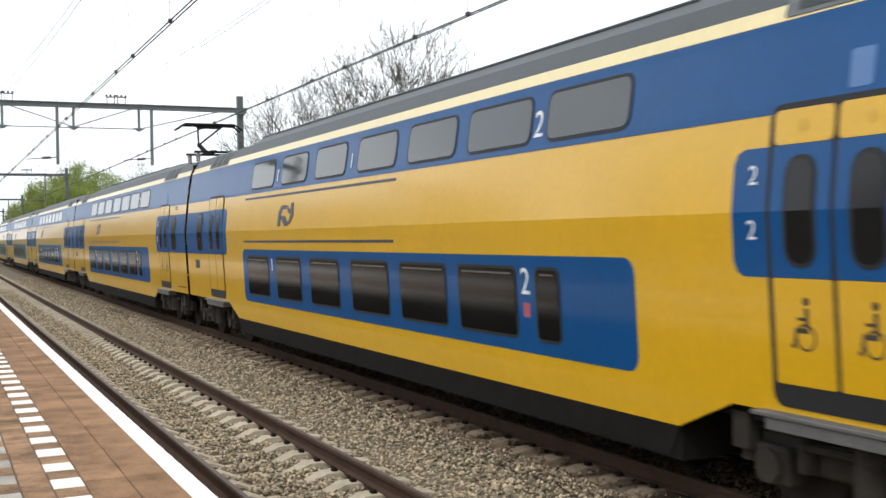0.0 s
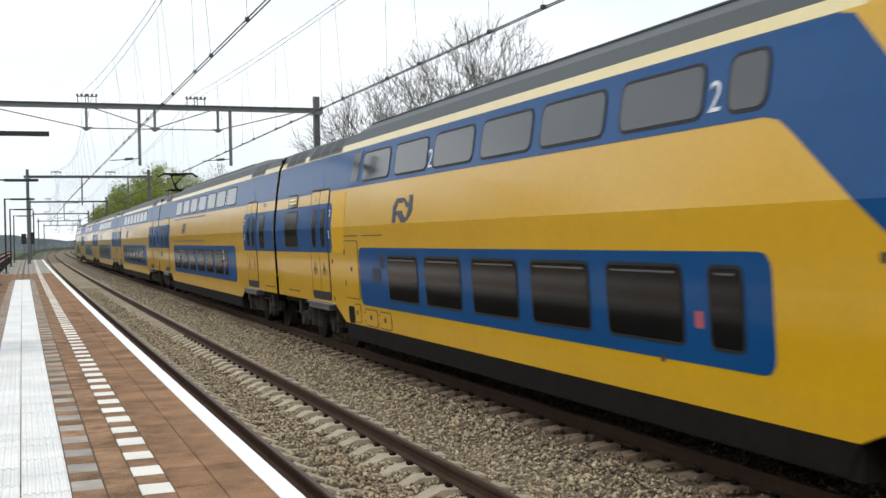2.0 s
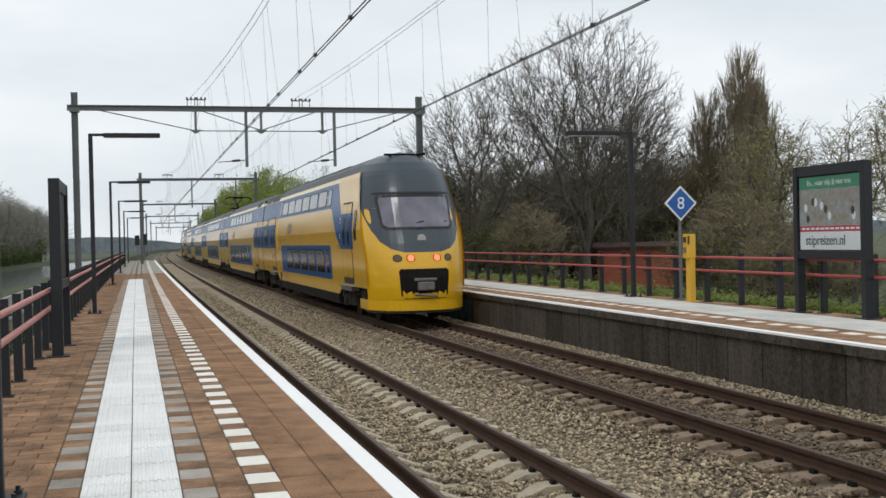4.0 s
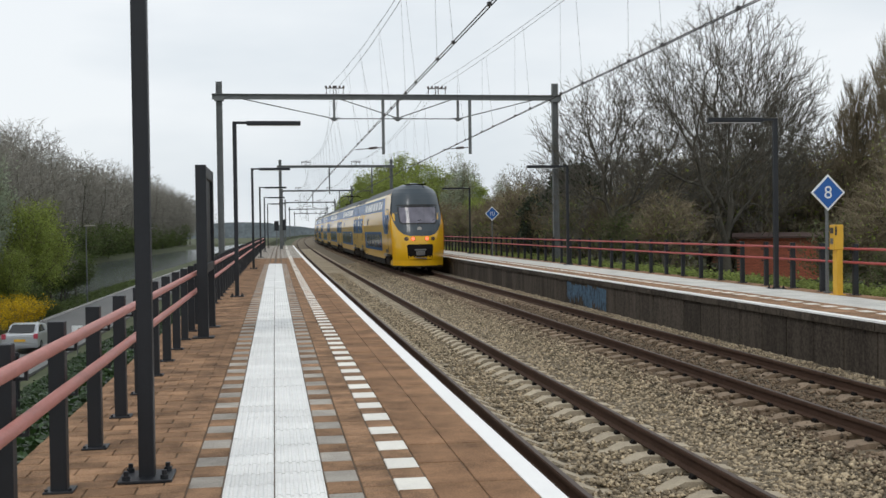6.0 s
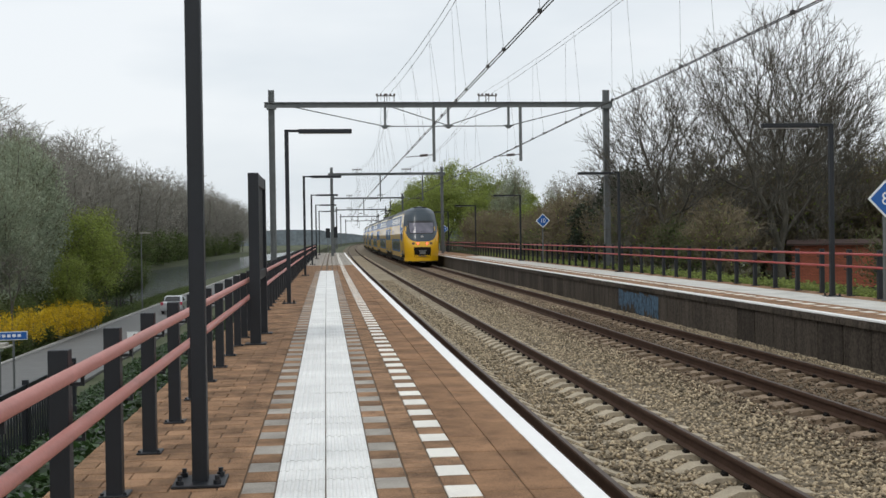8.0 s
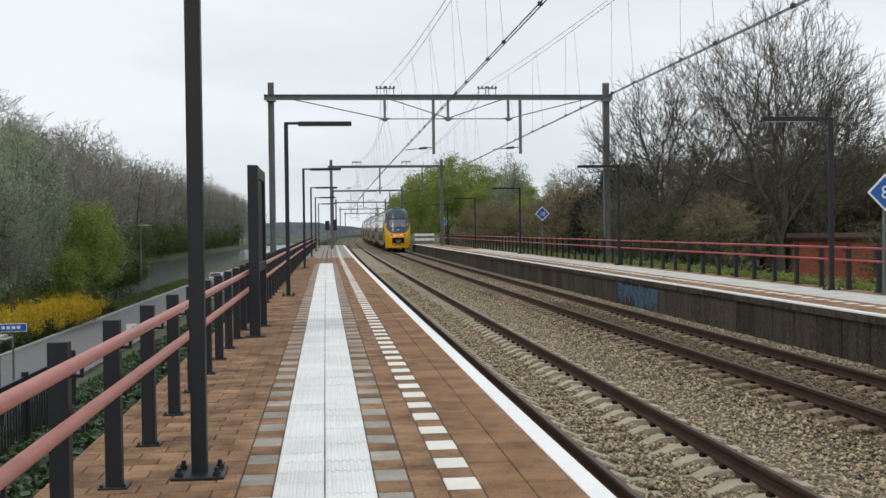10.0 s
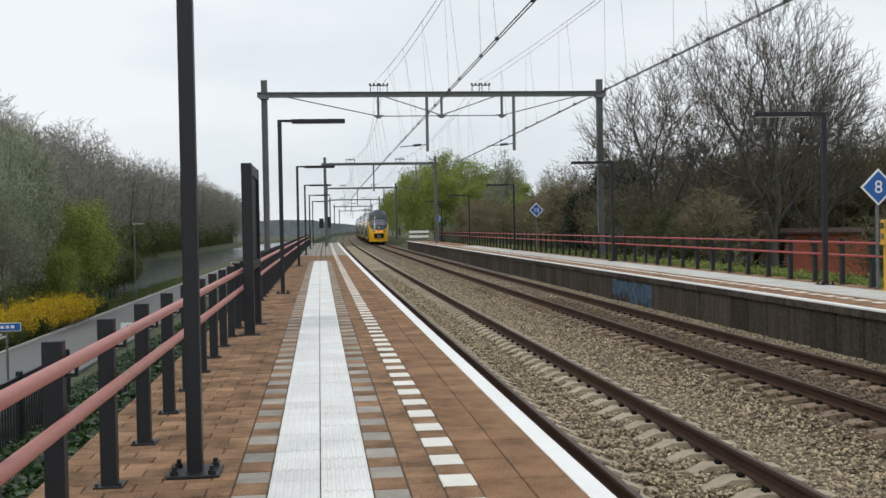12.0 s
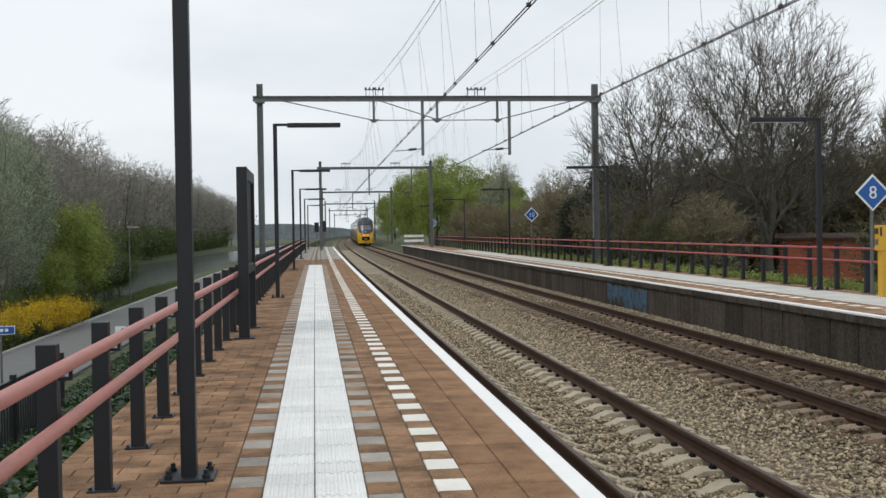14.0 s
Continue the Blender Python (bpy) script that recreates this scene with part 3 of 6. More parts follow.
left_lamp = build_lamp(on_line(-0.84, 7.34), 1, 4.32)
for i in range(1, 6):
    copy_thing(left_lamp, on_line(-0.93, 7.34 + 20.2 * i))
right_lamp = build_lamp(on_line(11.42, 23.9, RIGHT_Z), -1, 3.92)
for i in (-1, 1, 2, 3, 4):
    copy_thing(right_lamp, on_line(11.42, 23.9 + 20.2 * i - (2.0 if i == 1 else 0), RIGHT_Z))


# ---- overhead line ----
def h_beam(x, z0, z1):
    a, b, t, w = 0.13, 0.12, 0.03, 0.02
    out = [(-a, -b), (-a + t, -b), (-a + t, -w), (a - t, -w), (a - t, -b), (a, -b), (a, b), (a - t, b), (a - t, w), (-a + t, w), (-a + t, b), (-a, b)]
    return prism(bmesh.new(), [(x + p, q) for p, q in out], "xy", z0, z1)


CARRY = {LINE1: (-0.92, -0.50), LINE2: (-0.30, 0.14)}


def build_gantry(y, x0, x1, far):
    g = thing("catenary_portal", "grey galvanised steel catenary portal over both tracks", "catenary portal", "catenary portals", at=on_line(0, y, 0))
    for x, zb in ((x0, -0.6), (x1, -0.2)):
        part("mast", h_beam(x, zb, 8.05), GALV, g)
        part("mast_clamp", boxes((x - 0.2, x + 0.2, -0.17, 0.17, 7.22, 7.40)), GALV, g)
        if not far:
            part("foundation", boxes((x - 0.35, x + 0.35, -0.35, 0.35, zb - 0.9, zb + 0.02), bevel=0.02), CONCL, g)
    out = [(-0.09, 7.30), (0.09, 7.30), (0.09, 7.33), (0.015, 7.33), (0.015, 7.50), (0.09, 7.50), (0.09, 7.53), (-0.09, 7.53), (-0.09, 7.50), (-0.015, 7.50), (-0.015, 7.33), (-0.09, 7.33)]
    part("beam", prism(bmesh.new(), out, "yz", x0 - 0.3, x1 + 0.3), GALV, g)
    mid = (LINE1 + LINE2) / 2
    posts = (LINE1 - 0.75, mid + 0.1, LINE2 + 0.85)
    for x in () if far else posts:
        bm = boxes((x - 0.05, x + 0.05, -0.05, 0.05, 6.42, 7.30))
        prism(bm, [(x - 0.26, 6.52), (x + 0.26, 6.52), (x + 0.05, 6.36), (x - 0.05, 6.36)], "xz", -0.012, 0.012)
        part("hanger", bm, GALV, g)
    for a, b in () if far else (((x0 + 1.0, 7.31), (posts[0], 6.47)), ((posts[0] + 0.3, 7.31), (posts[1], 6.50)), ((posts[2] - 0.3, 7.31), (posts[1], 6.50)), ((x1 - 1.0, 7.31), (posts[2], 6.47)), ((posts[0], 6.47), (posts[1], 6.47)), ((posts[1], 6.47), (posts[2], 6.47))):
        bm = bmesh.new()
        rod(bm, (a[0], 0, a[1]), (b[0], 0, b[1]), 0.022, 6)
        part("stay", bm, GALV, g)
    for c in (LINE1, LINE2):
        for d in CARRY[c]:
            bm = bmesh.new()
            box(bm, c + d - 0.17, c + d - 0.14, -0.02, 0.02, 7.53, 7.80)
            box(bm, c + d + 0.14, c + d + 0.17, -0.02, 0.02, 7.53, 7.80)
            box(bm, c + d - 0.2, c + d + 0.2, -0.025, 0.025, 7.78, 7.82)
            for e in (-0.17, 0.0, 0.17):
                rod(bm, (c + d + e, 0, 7.80), (c + d + e, 0, 7.90), 0.045, 8)
            part("insulator", bm, INSUL, g, "dark ribbed insulators on the beam")
        x = c + 1.38
        bm = boxes((x - 0.06, x + 0.06, -0.06, 0.06, 4.92, 7.30))
        part("drop_post", bm, GALV, g)
        bm = bmesh.new()
        rod(bm, (x, 0, 5.22), (c + 0.15, 0, 5.12), 0.018, 6)
        rod(bm, (c + 0.75, 0, 5.175), (c + 1.1, 0, 5.205), 0.055, 8)
        part("steady_arm", bm, INSUL, g)
    return g


GANTRY_Y = (-17.0, 48.0, 100.0, 160.0, 225.0, 295.0, 370.0)
build_gantry(48.0, -2.28, 12.5, False)
for gy in (100.0, 160.0, 225.0, 295.0, 370.0):
    build_gantry(gy, 0.35 if gy < 300 else 0.2, 10.4, True)
build_gantry(-17.0, -2.28, 12.5, False)


def build_wires():
    for c, lead in ((LINE1, -0.08), (LINE2, 0.05)):
        w = thing("overhead_wires", "dark overhead contact and carrier wires with thin droppers", "overhead wires", "overhead wires")
        for d, rad in ((-0.03, 0.011), (0.03, 0.011)):
            V, F = tube_data([[((c + d + lead + bend(y), y, 5.0), rad) for y in [-17 + 9 * i for i in range(44)]]], 5)
            raw("contact_wire", V, F, WIRE, w)
        for d in CARRY[c]:
            path = []
            for a, b in zip(GANTRY_Y, GANTRY_Y[1:]):
                for i in range(10):
                    t = i / 10
                    y = a + (b - a) * t
                    path.append(((c + d * (1 - 0.75 * 4 * t * (1 - t)) + bend(y), y, 7.92 - 0.7 * 4 * t * (1 - t)), 0.007))
            V, F = tube_data([path], 4)
            raw("carrier_wire", V, F, WIRE, w)
        for a, b in zip(GANTRY_Y[:4], GANTRY_Y[1:5]):
            k = 12
            for i in range(1, k):
                t = i / k
                y = a + (b - a) * t
                for d in CARRY[c]:
                    x = c + d * (1 - 0.75 * 4 * t * (1 - t)) + bend(y)
                    yy = y + (1.0 if d == CARRY[c][1] else -1.0)
                    V, F = tube_data([[((x, yy, 7.92 - 0.7 * 4 * t * (1 - t)), 0.0035), ((c + lead + bend(yy), yy, 5.02), 0.0035)]], 4)
                    raw("dropper", V, F, WIRE, w)
                    bm = boxes((c + lead - 0.03 + bend(yy), c + lead + 0.03 + bend(yy), yy - 0.04, yy + 0.04, 4.99, 5.05))
                    part("dropper_clip", bm, WIRE, w)


build_wires()

# ---- the train ----
PROFILE = [(0.30, 1.29), (0.65, 1.305), (0.92, 1.322), (2.48, 1.40), (3.30, 1.315), (3.96, 1.215), (4.09, 1.165), (4.30, 1.03), (4.48, 0.76), (4.60, 0.40), (4.65, 0.03)]
CAR, CAB = 25.2, 25.45


def half_width(z):
    for (a, wa), (b, wb) in zip(PROFILE, PROFILE[1:]):
        if a <= z <= b:
            return wa + (wb - wa) * (z - a) / (b - a)
    return PROFILE[0][1] if z < PROFILE[0][0] else 0.03


def nose(z):
    """How far the cab front lies back at each height."""
    k = [(0.30, 0.16), (0.7, 0.02), (1.2, 0.0), (1.7, 0.10), (2.1, 0.26), (2.6, 0.52), (3.2, 0.84), (3.7, 1.08), (4.05, 1.30), (4.3, 1.55), (4.48, 1.82), (4.60, 2.20), (4.65, 2.55)]
    for (a, ua), (b, ub) in zip(k, k[1:]):
        if a <= z <= b:
            return ua + (ub - ua) * (z - a) / (b - a)
    return k[0][1]


WRAP = 1.05


def front(x, z):
    w = max(half_width(z), 0.03)
    return nose(z) + WRAP * min(1.0, abs(x) / w) ** 3.0


def band(z0, z1, u0, u1, off=0.0, sides=(-1,), steps=1):
    """A closed strip of the car's side between two heights, following the profile."""
    knots = [z for z, _ in PROFILE] + ([1.2, 1.45, 1.7, 1.9, 2.1, 2.35, 2.6, 2.9, 3.2, 3.45, 3.7] if callable(u0) else [])
    zs = sorted({z0, z1} | {z for z in knots if z0 < z < z1})
    bm = bmesh.new()
    for s in sides:
        grid = []
        for z in zs:
            a = u0(z) if callable(u0) else u0
            grid.append([bm.verts.new((s * (half_width(z) + off), a + (u1 - a) * i / steps, z)) for i in range(steps + 1)])
        for r0, r1 in zip(grid, grid[1:]):
            for i in range(steps):
                f = (r0[i], r0[i + 1], r1[i + 1], r1[i])
                bm.faces.new(f if s > 0 else f[::-1])
    return bm


def patch(outline, off, s, depth=0.012, on_front=False):
    """A plate with the outline's (u, z) pairs laid on the car's side (or (x, z) on its front), with its own edge."""
    bm = bmesh.new()
    vs = [bm.verts.new((a, 0, b)) for a, b in outline]
    bm.faces.new(vs)
    zs = [b for _, b in outline]
    cuts = [z for z, _ in PROFILE] + ([1.2, 1.7, 2.1, 2.6, 3.2, 3.7] if on_front else [])
    for z in cuts:
        if min(zs) < z < max(zs):
            bmesh.ops.bisect_plane(bm, geom=bm.verts[:] + bm.edges[:] + bm.faces[:], plane_co=(0, 0, z), plane_no=(0, 0, 1))
    if on_front:
        xs = [a for a, _ in outline]
        for i in range(-8, 9):
            x = i * 0.16
            if min(xs) < x < max(xs):
                bmesh.ops.bisect_plane(bm, geom=bm.verts[:] + bm.edges[:] + bm.faces[:], plane_co=(x, 0, 0), plane_no=(1, 0, 0))
    r = bmesh.ops.extrude_face_region(bm, geom=bm.faces[:])
    inner = {v for v in r["geom"] if isinstance(v, bmesh.types.BMVert)}
    for v in bm.verts:
        d = off - (depth if v in inner else 0.0)
        a, z = v.co.x, v.co.z
        v.co = Vector((a, front(a, z) - d, z)) if on_front else Vector((s * (half_width(z) + d), a, z))
    bmesh.ops.recalc_face_normals(bm, faces=bm.faces[:])
    return bm


def side_text(name, words, size, material, parent, u, z, s=-1, off=0.012):
    tilt = math.degrees(math.atan2(half_width(z + 0.1) - half_width(z - 0.1), 0.2))
    m = pose(s * (half_width(z) + off), u, z) @ pose(0, 0, 0, 0, 0, 90 * s) @ pose(0, 0, 0, 90 + tilt, 0, 0)
    return text(name, words, size, material, m, parent)


def window(parent, s, u0, u1, z0, z1, r, glass, lower=False):
    fr = part("window", patch(rounded(u0, u1, z0, z1, r), 0.012, s), RUBBER, parent)
    part("pane", patch(rounded(u0 + 0.035, u1 - 0.035, z0 + 0.035, z1 - 0.035, max(0.02, r - 0.03)), 0.016, s), glass, fr)
    if lower:
        part("vent_strip", patch([(u0 + 0.12, z1 - 0.095), (u1 - 0.12, z1 - 0.095), (u1 - 0.12, z1 - 0.075), (u0 + 0.12, z1 - 0.075)], 0.0195, s), STEPM, fr)
    return fr


def door_pair(parent, s, u0, u1, symbol=""):
    """Two leaves with narrow rounded panes, in a dark frame, over a hanging step."""
    part("door_frame", patch(rounded(u0 - 0.06, u1 + 0.06, 0.98, 3.30, 0.12), 0.010, s), RUBBER, parent)
    mid = (u0 + u1) / 2
    for a, b in ((u0, mid - 0.025), (mid + 0.025, u1)):
        leaf = part("door_leaf", patch(rounded(a, b, 1.16, 1.97, 0.02, 2), 0.016, s), YEL, parent, "yellow and blue sliding door leaf, closed")
        part("door_upper", patch(rounded(a, b, 1.974, 2.98, 0.02, 2), 0.016, s), BLUE, leaf)
        part("door_head", patch(rounded(a, b, 2.984, 3.25, 0.05, 3), 0.016, s), YEL, leaf)
        c = (a + b) / 2
        part("door_pane_frame", patch(rounded(c - 0.17, c + 0.17, 2.05, 2.90, 0.15), 0.020, s), RUBBER, leaf)
        part("door_pane", patch(rounded(c - 0.135, c + 0.135, 2.085, 2.865, 0.12), 0.024, s), GLASSL, leaf)
        part("door_mark", patch(rounded(c - 0.05, c + 0.05, 3.07, 3.17, 0.04), 0.019, s), YBOX, leaf)
        if symbol == "wheelchair":
            d = -s
            bar = lambda pts: part("symbol_mark", patch([(c + d * p, q) for p, q in pts], 0.019, s), DARKM, leaf)
            part("symbol_mark", patch([(c - d * 0.035 + 0.034 * math.cos(k * 0.785), 1.80 + 0.034 * math.sin(k * 0.785)) for k in range(8)], 0.019, s), DARKM, leaf)
            bar([(-0.055, 1.56), (0.06, 1.56), (0.06, 1.60), (-0.015, 1.60), (-0.015, 1.75), (-0.055, 1.75)])
            bar([(-0.01, 1.655), (0.06, 1.655), (0.06, 1.68), (-0.01, 1.68)])
            bar([(0.055, 1.60), (0.095, 1.44), (0.135, 1.45), (0.135, 1.475), (0.115, 1.475), (0.085, 1.60)])
            part("symbol_mark", patch(ring(c - d * 0.02, 1.53, 0.105, 0.088), 0.019, s), DARKM, leaf)
        if symbol == "bicycle":
            for d in (-0.09, 0.09):
                part("symbol_mark", patch(ring(c + d, 1.57, 0.075, 0.055), 0.019, s), DARKM, leaf)
            for pts in (((-0.09, 1.57), (-0.035, 1.69), (0.04, 1.57)), ((-0.035, 1.69), (0.075, 1.70), (0.0, 1.57)), ((0.09, 1.57), (0.065, 1.76), (0.025, 1.77)), ((-0.04, 1.68), (-0.055, 1.745), (-0.015, 1.745))):
                for (pa, qa), (pb, qb) in zip(pts, pts[1:]):
                    k = 0.009 / math.hypot(pb - pa, qb - qa)
                    ex, ez = -(qb - qa) * k, (pb - pa) * k
                    part("symbol_mark", patch([(c + pa + ex, qa + ez), (c + pb + ex, qb + ez), (c + pb - ex, qb - ez), (c + pa - ex, qa - ez)], 0.019, s), DARKM, leaf)
    bm = boxes((s * 1.30 - 0.16, s * 1.30 + 0.16, u0 - 0.35, u1 + 0.2, 0.90, 0.935), (s * 1.30 - 0.14, s * 1.30 + 0.14, u0 - 0.2, u1 + 0.05, 0.80, 0.90), bevel=0.006)
    part("step", bm, STEPM, parent, "grey ribbed metal step")


def ring(cu, cz, r0, r1, k=14):
    turn = [0.02 + 6.24 * i / k for i in range(k + 1)]
    out = [(cu + r0 * math.cos(a), cz + r0 * math.sin(a)) for a in turn]
    return out + [(cu + r1 * math.cos(a), cz + r1 * math.sin(a)) for a in reversed(turn)]


def logo(parent, s, u, z, h):
    """Two interlocked bent bars."""
    w = 2.2 * h
    d = 1 if s < 0 else -1
    shapes = ([(-0.5, -0.5), (-0.5 + 0.17, -0.5), (-0.5 + 0.17, 0.0), (-0.24, 0.24), (0.0, 0.24), (0.0, 0.42), (-0.3, 0.42), (-0.5, 0.12)],
              [(-0.30, -0.05), (-0.02, -0.05), (0.22, -0.5), (-0.02, -0.5), (-0.22, -0.22), (-0.30, -0.22)],
              [(0.02, 0.42), (0.20, 0.05), (0.34, 0.05), (0.34, 0.22), (0.26, 0.22), (0.06, 0.60 - 0.18)],
              [(0.5, 0.5), (0.5 - 0.17, 0.5), (0.5 - 0.17, 0.0), (0.24, -0.30), (0.0, -0.30), (0.06, -0.48), (0.3, -0.42), (0.5, -0.12)])
    for sh in shapes:
        part("emblem_bar", patch([(u - d * a * w, z + b * h) for a, b in sh], 0.009, s, 0.008), LOGOB, parent, "dark blue bar of the side emblem")


def wheelset(bogie, u):
    w = part("wheelset", rod(bmesh.new(), (-0.75, u, 0.46), (0.75, u, 0.46), 0.08, 10), BOGIE, bogie)
    for s in (-1, 1):
        bm = rod(bmesh.new(), (s * 0.69, u, 0.46), (s * 0.82, u, 0.46), 0.46, 24)
        rod(bm, (s * 0.66, u, 0.46), (s * 0.69, u, 0.46), 0.49, 24)
        part("wheel", bm, BOGIE, w)


def build_bogie(parent, u):
    b = part("bogie", boxes((-1.1, -0.95, u - 1.75, u + 1.75, 0.42, 0.72), (0.95, 1.1, u - 1.75, u + 1.75, 0.42, 0.72), (-1.0, 1.0, u - 0.3, u + 0.3, 0.40, 0.75), bevel=0.03), BOGIE, parent, "dusty black bogie frame")
    for d in (-1.28, 1.28):
        wheelset(b, u + d)
        for s in (-1, 1):
            bm = boxes((s * 1.12 - 0.1, s * 1.12 + 0.1, u + d - 0.2, u + d + 0.2, 0.30, 0.62), bevel=0.03)
            rod(bm, (s * 1.12, u + d - 0.32, 0.45), (s * 1.12, u + d - 0.32, 0.8), 0.09, 10)
            rod(bm, (s * 1.12, u + d + 0.32, 0.45), (s * 1.12, u + d + 0.32, 0.8), 0.09, 10)
            rod(bm, (s * 1.2, u + d, 0.46), (s * 1.26, u + d, 0.46), 0.14, 10)
            part("axle_box", bm, BOGIE, b)
    for s in (-1, 1):
        bm = bmesh.new()
        rod(bm, (s * 1.16, u - 0.25, 0.38), (s * 1.16, u - 0.25, 0.9), 0.16, 12)
        rod(bm, (s * 1.16, u + 0.25, 0.38), (s * 1.16, u + 0.25, 0.9), 0.16, 12)
        rod(bm, (s * 1.2, u - 0.9, 0.72), (s * 1.2, u + 0.9, 0.66), 0.035, 8)
        box(bm, s * 1.2 - 0.05, s * 1.2 + 0.05, u - 1.7, u - 1.5, 0.55, 0.85)
        box(bm, s * 1.2 - 0.05, s * 1.2 + 0.05, u + 1.5, u + 1.7, 0.55, 0.85)
        part("air_spring", bm, BOGIE, b)


def build_shell(car, length, start, lo_a, lo_b, cab=False):
    """Sides, skirt, roof and ends that all cars share."""
    u0 = start
    flat = (lambda z: 0.12) if not cab else (lambda z: nose(z) + WRAP - 0.10)
    end = length - 0.12
    for s in (-1, 1):
        part("body_side", band(0.92, 3.96, flat, end, 0.0, (s,), 3), YEL, car, "glossy yellow body side, darker below the crease")
        part("cream_stripe", band(3.96, 4.09, 5.3 if cab else 0.12, end, 0.0, (s,)), CREAM, car, "cream stripe under the roof")
        if cab:
            part("cab_shoulder", band(3.96, 4.09, flat, 5.3, 0.0, (s,)), YEL, car)
    # roof
    zs = [4.09, 4.30, 4.48, 4.60, 4.65]
    bm = bmesh.new()
    rows = []
    for s, seq in ((-1, zs), (1, zs[::-1])):
        for z in seq:
            rows.append((s * half_width(z), z))
    grid = []
    for x, z in rows:
        a = nose(z) + WRAP if cab else 0.12
        low = 0.12 if z > 4.4 else 0.0
        us = [a, max(a + 0.2, lo_a - 0.8), lo_a + 0.3, lo_b - 0.3, lo_b + 0.8, end]
        ds = [0 if cab else low, 0 if cab else low, 0, 0, low, low]
        grid.append([bm.verts.new((x, u, z - d)) for u, d in zip(us, ds)])
    for r0, r1 in zip(grid, grid[1:]):
        for i in range(5):
            bm.faces.new((r0[i], r0[i + 1], r1[i + 1], r1[i]))
    bmesh.ops.recalc_face_normals(bm, faces=bm.faces[:])
    roof = part("roof", bm, ROOFG, car, "dark grey streaked roof")
    for s in (-1, 1):
        bm = bmesh.new()
        rod(bm, (s * 0.78, lo_a + 0.3, 4.475), (s * 0.78, lo_b - 0.3, 4.475), 0.02, 6)
        part("rain_strip", bm, ROOFG, roof)
    # low middle part and black skirt
    for s in (-1, 1):
        part("lower_side", patch([(lo_a - 0.75, 0.925), (lo_a, 0.62), (lo_b, 0.62), (lo_b + 0.75, 0.925)], 0.001, s, 0.03), YEL, car)
        part("skirt", patch([(lo_a, 0.616), (lo_a + 0.15, 0.33), (lo_b - 0.15, 0.33), (lo_b, 0.616)], -0.004, s, 0.03), UNDER, car, "black dusty skirt")
    bm = boxes((-1.27, 1.27, lo_a, lo_b, 0.31, 0.9), (-1.22, 1.22, 0.5 if not cab else 1.4, length - 0.5, 0.80, 0.955), (-1.2, 1.2, 0.14 if not cab else 2.6, 0.18 if not cab else 2.65, 0.9, 3.4), (-1.2, 1.2, end - 0.06, end - 0.02, 0.9, 4.2))
    part("underframe", bm, UNDER, car, "black underframe")
    # dark ring of the bellows at the far end
    bm = bmesh.new()
    ring_pts = [(-half_width(z) + 0.05, z) for z in (0.95, 2.48, 3.3, 3.9, 4.2)] + [(-0.6, 4.38), (0.6, 4.38)] + [(half_width(z) - 0.05, z) for z in (4.2, 3.9, 3.3, 2.48, 0.95)]
    prism(bm, ring_pts, "xz", end + 0.003, length + 0.115)
    part("gangway_bellows", bm, RUBBER, car, "black rubber gangway bellows")
    return roof


def roof_grille(car, u, s, n, w=0.55):
    fr = part("roof_grille", patch(rounded(u, u + n * w + 0.12, 3.98, 4.31, 0.03, 2), 0.010, s, 0.05), GRILLEF, car, "grey roof grille frame")
    for i in range(n):
        part("grille_panel", patch(rounded(u + 0.1 + i * w, u + i * w + w - 0.02, 4.02, 4.28, 0.02, 2), 0.014, s, 0.02), GRILLE, fr)


def side_marks(car, s, u, big):
    """Writing too small to read along the sill."""
    for k in range(5):
        part("small_lettering", patch([(u + 0.22 * k, 1.06), (u + 0.22 * k + 0.16, 1.06), (u + 0.22 * k + 0.16, 1.09), (u + 0.22 * k, 1.09)], 0.006, s, 0.006), DARKM, car)


